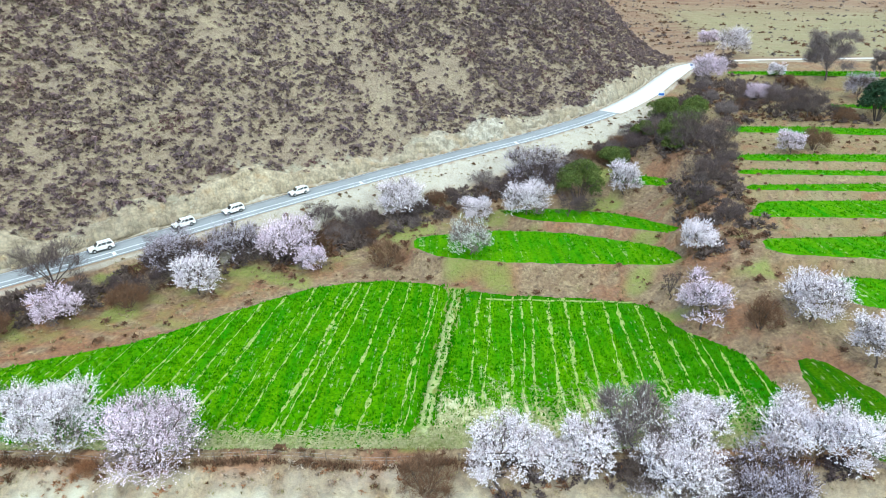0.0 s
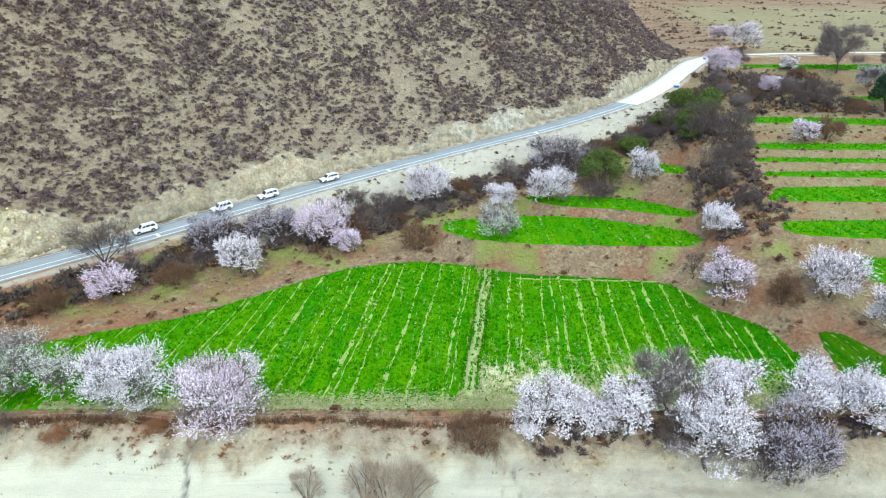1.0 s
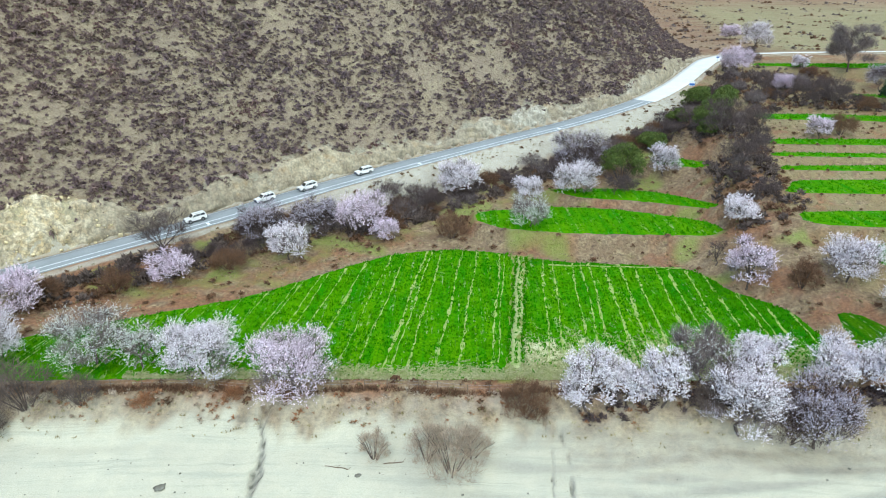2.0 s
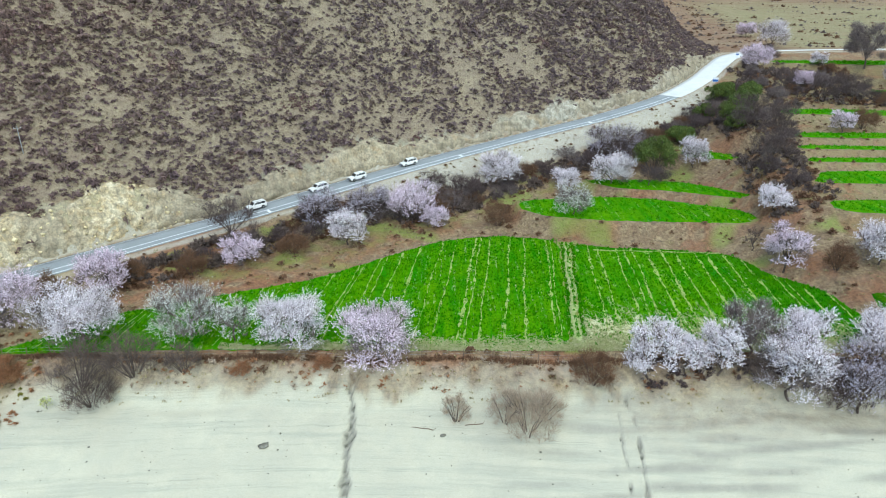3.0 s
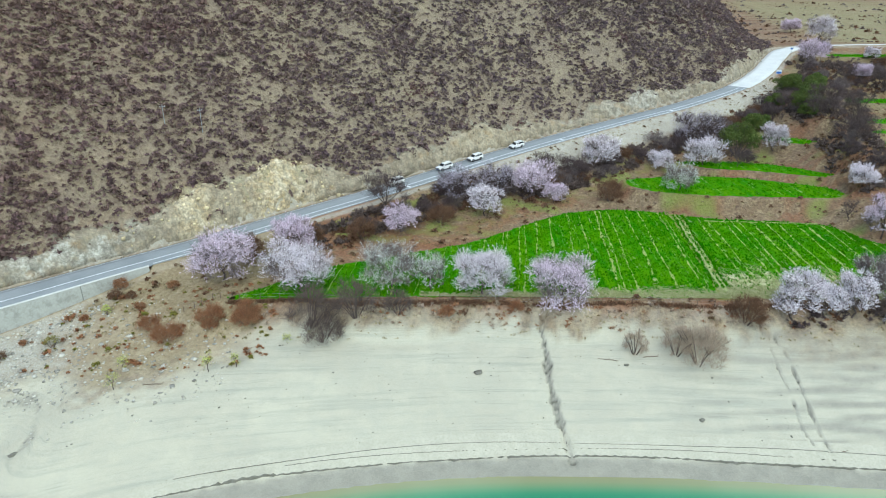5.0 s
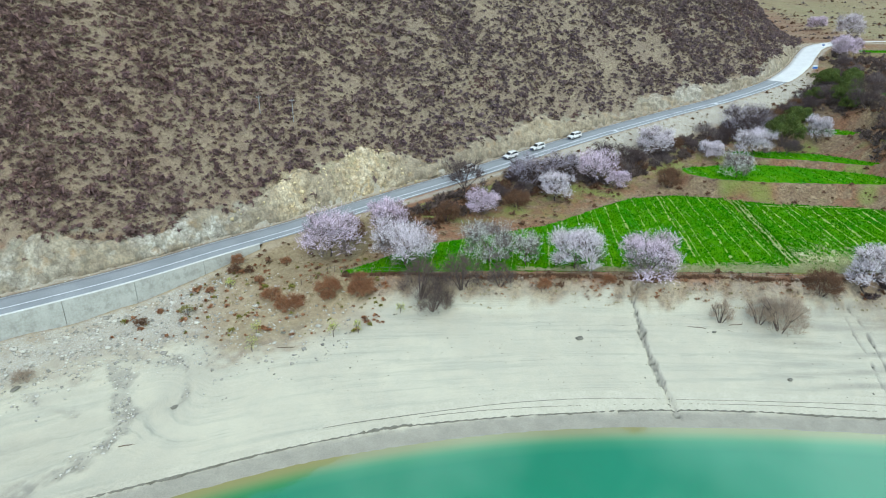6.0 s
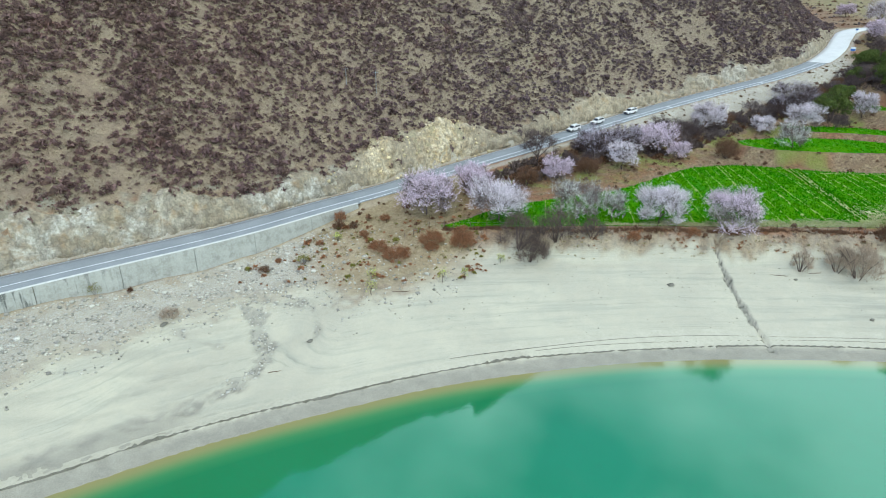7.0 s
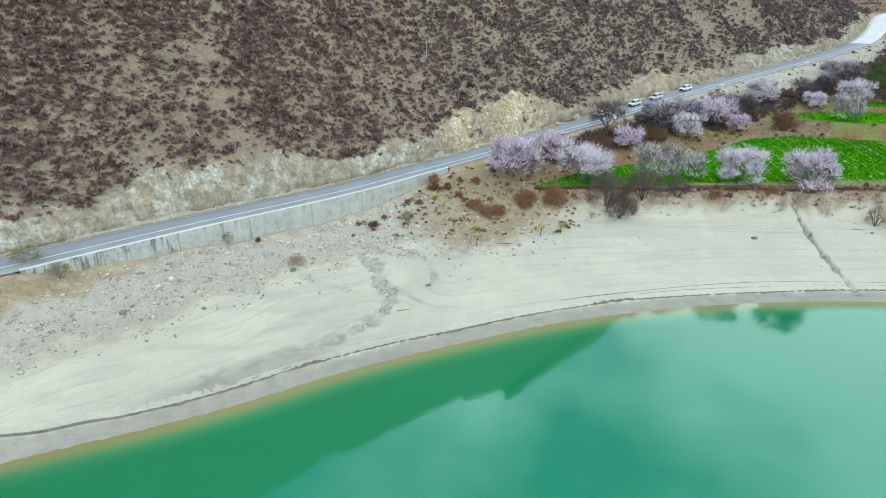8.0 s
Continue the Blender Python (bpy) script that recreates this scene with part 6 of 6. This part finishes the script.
def make_car():
    """A white off-road estate car, nose towards -x, standing on its wheels."""
    car = tagged(new("suv_car"), "white boxy off-road estate car driving on the asphalt", "car", "convoy of white cars")
    low = [(-2.38, 0.52), (-2.42, 0.8), (-2.30, 1.02), (-1.15, 1.14), (-1.05, 1.18), (2.34, 1.20), (2.42, 0.95), (2.40, 0.5), (2.1, 0.42)]
    under_line = [(1.86, 0.42)] + arch(1.42, 0.44, 0.42)[::-1] + [(0.9, 0.40), (-0.9, 0.40)] + arch(-1.42, 0.44, 0.42)[::-1] + [(-2.0, 0.42)]
    part("body", side_shape(low + under_line, 0.95, 0.05), CAR_WHITE, car)
    cab = [(-1.12, 1.16), (-0.42, 1.80), (-0.15, 1.86), (1.9, 1.86), (2.12, 1.80), (2.36, 1.18)]
    part("cabin", side_shape(cab, 0.90, 0.04, lambda z: 1.0 - 0.16 * max(0, z - 1.16) / 0.7), CAR_WHITE, car)

    def flank(z):
        return 0.90 * (1.0 - 0.16 * max(0, z - 1.16) / 0.7) + 0.006

    pane([(-1.10, -0.80, 1.22), (-1.10, 0.80, 1.22), (-0.50, 0.70, 1.765), (-0.50, -0.70, 1.765)], CAR_GLASS, car, "windscreen")
    pane([(2.365, 0.78, 1.24), (2.365, -0.78, 1.24), (2.165, -0.70, 1.73), (2.165, 0.70, 1.73)], CAR_GLASS, car, "rear_window")
    for side in (-1, 1):
        for a, b, c, d in ((-0.78, 0.02, -0.22, 0.02), (0.12, 0.98, 0.12, 0.98), (1.08, 2.10, 1.08, 1.92)):
            corners = [(a, side * flank(1.26), 1.26), (b, side * flank(1.26), 1.26), (d, side * flank(1.74), 1.74), (c, side * flank(1.74), 1.74)]
            pane(corners if side < 0 else corners[::-1], CAR_GLASS, car, "side_window")
        part("headlight", block(-2.45, -2.32, side * 0.74 - 0.16, side * 0.74 + 0.16, 0.80, 0.98, 0.02), LAMP_GLASS, car)
        part("tail_light", block(2.36, 2.44, side * 0.84 - 0.06, side * 0.84 + 0.06, 0.78, 1.12, 0.015), RED_LENS, car)
        part("mirror", block(-0.98, -0.80, side * 1.02 - 0.09, side * 1.02 + 0.09, 1.20, 1.36, 0.03), CAR_WHITE, car)
        part("roof_rail", block(-0.1, 1.8, side * 0.66 - 0.025, side * 0.66 + 0.025, 1.88, 1.93, 0.012), BLACK_TRIM, car)
        part("running_board", block(-0.92, 0.92, side * 0.95 - 0.09, side * 0.95 + 0.06, 0.36, 0.42, 0.02), BLACK_TRIM, car)
        for x in (-1.42, 1.42):
            tyre = part("wheel", disc(0.38, 0.26, x, side * 0.83, 0.38, 22, 0.03), TYRE, car, "black rubber tyre")
            part("rim", disc(0.23, 0.04, x, side * 0.965, 0.38, 16, 0.012), STEEL, tyre, "grey alloy rim")
    part("front_bumper", block(-2.52, -2.30, -0.90, 0.90, 0.46, 0.70, 0.05), BLACK_TRIM, car)
    part("grille", block(-2.45, -2.36, -0.50, 0.50, 0.76, 0.98, 0.02), BLACK_TRIM, car)
    part("rear_bumper", block(2.34, 2.52, -0.90, 0.90, 0.46, 0.68, 0.05), BLACK_TRIM, car)
    part("number_plate", block(-2.535, -2.515, -0.24, 0.24, 0.52, 0.64, 0.004), surface("blue_plate", (0.05, 0.12, 0.4), (0.06, 0.14, 0.45), None, 0.3, 0.1, 0.5, 0.0), car)
    return car


def on_road(i, n):
    w = WAY[i]
    slope = math.atan2(ROAD[i + 1, 2] - ROAD[i - 1, 2], np.linalg.norm(ROAD[i + 1, :2] - ROAD[i - 1, :2]))
    x, y = ROAD[i, :2] + LEFT[i] * n
    return pose(x, y, ROAD[i, 2] + 0.004, 0, 0, math.degrees(math.atan2(w[1], w[0]))) @ Matrix.Rotation(-slope, 4, "Y")


car = make_car()
for k, (i, n) in enumerate(((252, 1.5), (266, 1.6), (275, 1.4), (288, 1.5))):
    if k:
        copy_thing(car, on_road(i, n))
car.matrix_world = on_road(252, 1.5)


# ---- fences, poles and signs ----
def make_fence(name, x_from, x_to, gap, y_of, label):
    """Rough wooden posts with two strands of wire."""
    rng = np.random.RandomState(int(abs(x_from)))
    fence = tagged(new(name), label, "fence")
    tops = []
    for x in np.arange(x_from, x_to, gap):
        x = x + rng.uniform(-0.5, 0.5)
        y = y_of(x)
        z = ground(x, y)
        verts, faces = [], []
        h = rng.uniform(1.1, 1.5)
        tip = np.array([x + rng.uniform(-0.12, 0.12), y + rng.uniform(-0.12, 0.12), z + h])
        tube(verts, faces, (x, y, z - 0.3), tip, 0.085, 0.06, 7)
        faces.append(tuple(range(7, 14)))
        me = bpy.data.meshes.new("post")
        me.from_pydata(verts, [], faces)
        me.materials.append(WOOD)
        under(new("post", me), fence)
        tops.append((np.array([x, y, z]), tip))
    for share in (0.45, 0.85):
        verts, faces = [], []
        spots = [a + (b - a) * share for a, b in tops]
        for a, b in zip(spots[:-1], spots[1:]):
            tube(verts, faces, a, b, 0.012, 0.012, 4)
        under(new("wire", mesh_from("wire", verts, faces, STEEL)), fence)
    return fence


make_fence("fence", -93, -2, 3.6, lambda x: 62.7 + 0.5 * math.sin(x * 0.21), "weathered post and wire fence along the field edge")
make_fence("fence", 2, 48, 4.2, lambda x: 62.8 - 0.02 * max(x - 10, 0), "weathered post and wire fence beside the trees")
make_fence("fence", -103, -94.5, 1.6, lambda x: 61.5 + 0.28 * (x + 103), "short leaning fence at the field's narrow tip")


def make_pole(x, y, tall):
    pole = tagged(new("utility_pole"), "thin pale concrete power pole on the slope", "pole", "power poles")
    v, f = [], []
    tube(v, f, (0, 0, -0.4), (0, 0, tall), 0.11, 0.07, 10)
    f.append(tuple(range(10, 20)))
    me = bpy.data.meshes.new("mast")
    me.from_pydata(v, [], f)
    me.materials.append(STEEL)
    under(new("mast", me), pole)
    part("crossarm", block(-0.7, 0.7, -0.05, 0.05, tall - 0.55, tall - 0.45, 0.01), STEEL, pole)
    for q in (-0.6, 0.0, 0.6):
        part("insulator", block(q - 0.05, q + 0.05, -0.05, 0.05, tall - 0.45, tall - 0.27, 0.02), LINE_PAINT, pole)
    pole.matrix_world = pose(x, y, ground(x, y), 0, 0, 50)


make_pole(-113.6, 108.6, 5.8)
make_pole(-121.0, 105.7, 4.6)


def make_sign(x, y, tall, wide, high, turn):
    sign = tagged(new("road_sign"), "small blue and white road sign on a steel post", "road sign")
    v, f = [], []
    tube(v, f, (0, 0, -0.3), (0, 0, tall + high), 0.045, 0.045, 8)
    under(new("post", mesh_from("post", v, f, STEEL)), sign)
    board = part("panel", block(-wide / 2, wide / 2, -0.09, -0.05, tall, tall + high, 0.01), LINE_PAINT, sign, "white sign panel")
    part("blue_field", block(-wide / 2 + 0.08, wide / 2 - 0.08, -0.096, -0.088, tall + 0.08, tall + high * 0.55, 0.002), surface("sign_blue", (0.03, 0.12, 0.40), (0.04, 0.14, 0.44), None, 0.5, 0.1, 0.5, 0.0), board)
    sign.matrix_world = pose(x, y, ground(x, y), 0, 0, turn)


make_sign(71.5, 211.5, 1.6, 1.9, 1.5, -20)
make_sign(95.5, 252.0, 1.4, 1.2, 1.1, -10)


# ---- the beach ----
# Dark wet silt; its darkness also paints the shade under the shore steps.
SILT_EDGE = surface("wet_shaded_silt", (0.16, 0.15, 0.115), (0.24, 0.23, 0.19), (0.09, 0.085, 0.065), 1.2, 0.2, 0.8, 0.02)
PALE_SILT = surface("pale_silt_lip", (0.53, 0.505, 0.395), (0.47, 0.445, 0.345), (0.39, 0.37, 0.285), 2.0, 0.3, 0.95, 0.01)


def shore_step(name, off, high, x_from, x_to, seed, label):
    """A small eroded step along the beach, undercut at its foot."""
    p = SHORE[(SHORE[:, 0] > x_from) & (SHORE[:, 0] < x_to)]
    p = curve_through(p[::3], 0.4)
    way = np.gradient(p, axis=0)
    way /= np.linalg.norm(way, axis=1)[:, None]
    up = np.stack([-way[:, 1], way[:, 0]], -1)
    a = np.arange(len(p))
    rng = np.random.RandomState(seed)
    jag = 0.16 * np.sin(a * 0.05 + seed) + 0.02 * np.sin(a * 0.13) + 0.004 * rng.normal(size=len(p))
    gone = smooth(0.15, 0.5, np.sin(a * 0.021 + seed) + 0.5 * np.sin(a * 0.057 + 2 * seed) + 0.9)
    fade = smooth(0, 60, a) * smooth(len(p), len(p) - 60, a)
    rows = []
    base = off + jag
    for o, h in ((2.4, -0.12), (1.2, 0.07), (0.1, 1.0), (0.0, 0.82), (0.06, 0.1), (-0.02, -0.3)):
        q = p + up * (base + o)[:, None]
        g, _ = land(q[:, 0], q[:, 1], False)
        foot, _ = land(*(p + up * (base - 0.2)[:, None]).T, False)
        z = np.where(o > 1, g + h, foot + 0.06 + h * high * (0.75 + 0.25 * gone)) - 0.6 * (1 - fade)
        rows.append(np.c_[q, z])
    m = len(p)
    k = np.arange(2)[:, None] * m + np.arange(m - 1)
    top = mesh_from(name, np.vstack(rows[:3]), np.stack([k, k + 1, k + 1 + m, k + m], -1).reshape(-1, 4), PALE_SILT)
    step = tagged(new(name, top), label, "bank", kind="structure")
    # The undercut face has its shade put into the dark silt colour.
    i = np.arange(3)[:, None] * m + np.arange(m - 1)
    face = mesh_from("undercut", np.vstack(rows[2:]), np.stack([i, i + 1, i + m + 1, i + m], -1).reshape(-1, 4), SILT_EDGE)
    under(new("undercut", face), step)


shore_step("shore_step", 0.05, 0.46, -215, 60, 3, "low undercut silt edge above the waterline")
shore_step("upper_step", 2.3, 0.13, -110, 60, 7, "faint older waterline step in the pale silt")
shore_step("upper_step", 1.3, 0.09, -100, 60, 11, "thin older waterline step in the pale silt")


def chips(name, spots, sizes, material, label, category, seed, flat=0.6):
    """Angular broken stones as one mesh."""
    rng = np.random.RandomState(seed)
    cube = np.array([(x, y, z) for x in (-1, 1) for y in (-1, 1) for z in (-1, 1)], float)
    quads = np.array([(0, 1, 3, 2), (4, 6, 7, 5), (0, 4, 5, 1), (2, 3, 7, 6), (0, 2, 6, 4), (1, 5, 7, 3)])
    m = len(spots)
    v = cube[None] * rng.uniform(0.45, 1.0, (m, 8, 3))
    a, b = rng.uniform(0, 6.283, m), rng.uniform(-0.6, 0.6, m)
    y, z = v[..., 1] * np.cos(b)[:, None] - v[..., 2] * np.sin(b)[:, None], v[..., 1] * np.sin(b)[:, None] + v[..., 2] * np.cos(b)[:, None]
    x = v[..., 0] * np.cos(a)[:, None] - y * np.sin(a)[:, None]
    y = v[..., 0] * np.sin(a)[:, None] + y * np.cos(a)[:, None]
    v = np.stack([x, y, z * flat], -1) * sizes[:, None, None] + spots[:, None, :]
    f = quads[None] + 8 * np.arange(m)[:, None, None]
    return tagged(new(name, mesh_from(name, v.reshape(-1, 3), f.reshape(-1, 4), material)), label, category, kind="stuff")


rock_blocks()


def stones():
    rng = np.random.RandomState(81)
    count = 105000
    x, y = rng.uniform(-215, -92, count), rng.uniform(-40, 68, count)
    z, k = land(x, y)
    want = smooth(-4.6, -5.5, k["n"]) * smooth(3.4, 6.5, z + 0.8 * ripples(x, y, 82, 9.0) - 0.02 * np.maximum(-150 - x, 0)) * (0.45 + 0.5 * ripples(x, y, 83, 6.0)) * smooth(11.5, 9.5, z) * (1 - 0.72 * smooth(-123, -115, x))
    want = np.maximum(want, 0.45 * (x < -110) * smooth(0.1, 0.25, k["cut"]) * (k["n"] < -5) * smooth(17, 24, y))
    keep = rng.rand(count) < want
    p = np.c_[x, y, z + 0.02][keep]
    chips("loose_stones", p, rng.lognormal(-1.95, 0.48, len(p)).clip(0.07, 0.55), STONE, "pale angular stones littering the slope below the wall", "stones", 84, 0.5)
    # rubble in the left wash and along the rock foot
    i = rng.randint(np.abs(ROAD[:, 0] + 225).argmin(), JOIN, 420)
    n = 4.3 + np.abs(rng.normal(0, 0.6, 420))
    x, y = ROAD[i, 0] + LEFT[i, 0] * n, ROAD[i, 1] + LEFT[i, 1] * n
    z, _ = land(x, y)
    chips("roadside_rubble", np.c_[x, y, z + 0.05], rng.lognormal(-2.1, 0.45, 420).clip(0.06, 0.35), STONE, "fallen stones at the foot of the rock cut", "stones", 85)


stones()


def clods():
    """Small dark lumps and stains of wet silt on the beach."""
    rng = np.random.RandomState(91)
    for x, y, r in ((-49.8, 50.7, 0.95), (-15.0, 41.9, 0.6), (-143.2, 33.2, 0.9), (-117.6, 32.4, 0.7), (-104.2, 49.6, 0.5), (-24.5, 52.5, 0.5)):
        z = ground(x, y)
        v, f = dome(rng, 3, 11)
        clod = new("silt_clod", mesh_from("silt_clod", v * np.array([r, r * 0.75, 0.18]), f, SILT_EDGE, True))
        tagged(clod, "dark damp lump of silt on the pale beach", "mud", "damp silt lumps")
        clod.matrix_world = pose(x, y, z - 0.01, 0, 0, rng.uniform(0, 90))
    x, y = rng.uniform(-105, 40, 330), rng.uniform(36, 60, 330)
    z, k = land(x, y)
    keep = (z < 8) & (k["d"] > 1)
    chips("beach_crumbs", np.c_[x, y, z][keep], rng.lognormal(-2.5, 0.4, int(keep.sum())), SILT_EDGE, "small dark crumbs scattered over pale silt", "crumbs", 92)


clods()


def driftwood(x, y, long, turn):
    v, f = [], []
    rng = np.random.RandomState(int(abs(x) * 7))
    a = np.array([-long / 2, 0, 0.06])
    for k in range(4):
        b = a + np.array([long / 4, rng.uniform(-0.15, 0.15), 0.0])
        tube(v, f, a, b, 0.07, 0.06, 6)
        if k % 2:
            tube(v, f, b, b + np.array([0.4, rng.choice([-0.5, 0.5]), 0.15]), 0.03, 0.015, 5)
        a = b
    log = tagged(new("driftwood", mesh_from("driftwood", v, f, WOOD)), "grey weathered branch lying on the silt", "driftwood", "drift branches")
    log.matrix_world = pose(x, y, ground(x, y), 0, 0, turn)


for x, y, long, turn in ((-103.0, 46.0, 3.0, 8), (-27.5, 53.5, 3.2, -12), (-20, 54.2, 2.6, 10), (-122, 24.5, 2.0, 15), (3.5, 36.5, 1.8, -30)):
    driftwood(x, y, long, turn)


def hedge():
    """Rust-brown dead growth along the fence line below the field."""
    rng = np.random.RandomState(95)
    x = rng.uniform(-95, 46, 2600)
    y = 62.1 + rng.normal(0, 0.26, 2600) + 0.5 * np.sin(x * 0.21)
    keep = rng.rand(2600) < 0.35 + 0.5 * (ripples(x, y, 96, 11.0) > 0)
    z, _ = land(x, y)
    p = np.c_[x, y, z][keep]
    tufts("dead_hedge", p, rng.uniform(0.4, 0.8, len(p)), 9, 0.8, RUST_TWIG, "rust-brown dead grass and weeds along the fence", "weeds", 97, 0.8, 0.12)


hedge()


def far_scrub():
    rng = np.random.RandomState(101)
    count = 9000
    x, y = rng.uniform(95, 420, count), rng.uniform(282, 620, count)
    row = 9 + 4 * np.sin(x * 0.01)
    y = np.where(rng.rand(count) < 0.6, np.round(y / row) * row + rng.normal(0, 0.8, count) + 2 * np.sin(x * 0.05), y)
    z, k = land(x, y)
    keep = (k["spur"] < 0.3) & (ripples(x, y, 102, 40.0) + 0.8 * smooth(175, 125, x) > rng.uniform(-0.3, 1.6, count))
    p = np.c_[x, y, z - 0.1][keep]
    big = rng.lognormal(-0.2, 0.5, len(p)).clip(0.3, 2.4)
    dull = rng.rand(len(p)) < 0.5
    scatter("far_scrub", p[dull], big[dull], 0.7, RUST_TWIG, "reddish-brown scrub dotting the far slope", "scrub", 103, 24, 0.15)
    scatter("far_bushes", p[~dull], big[~dull], 0.7, TWIG, "grey-brown low bushes in rows on the far slope", "scrub", 104, 24, 0.15)


far_scrub()
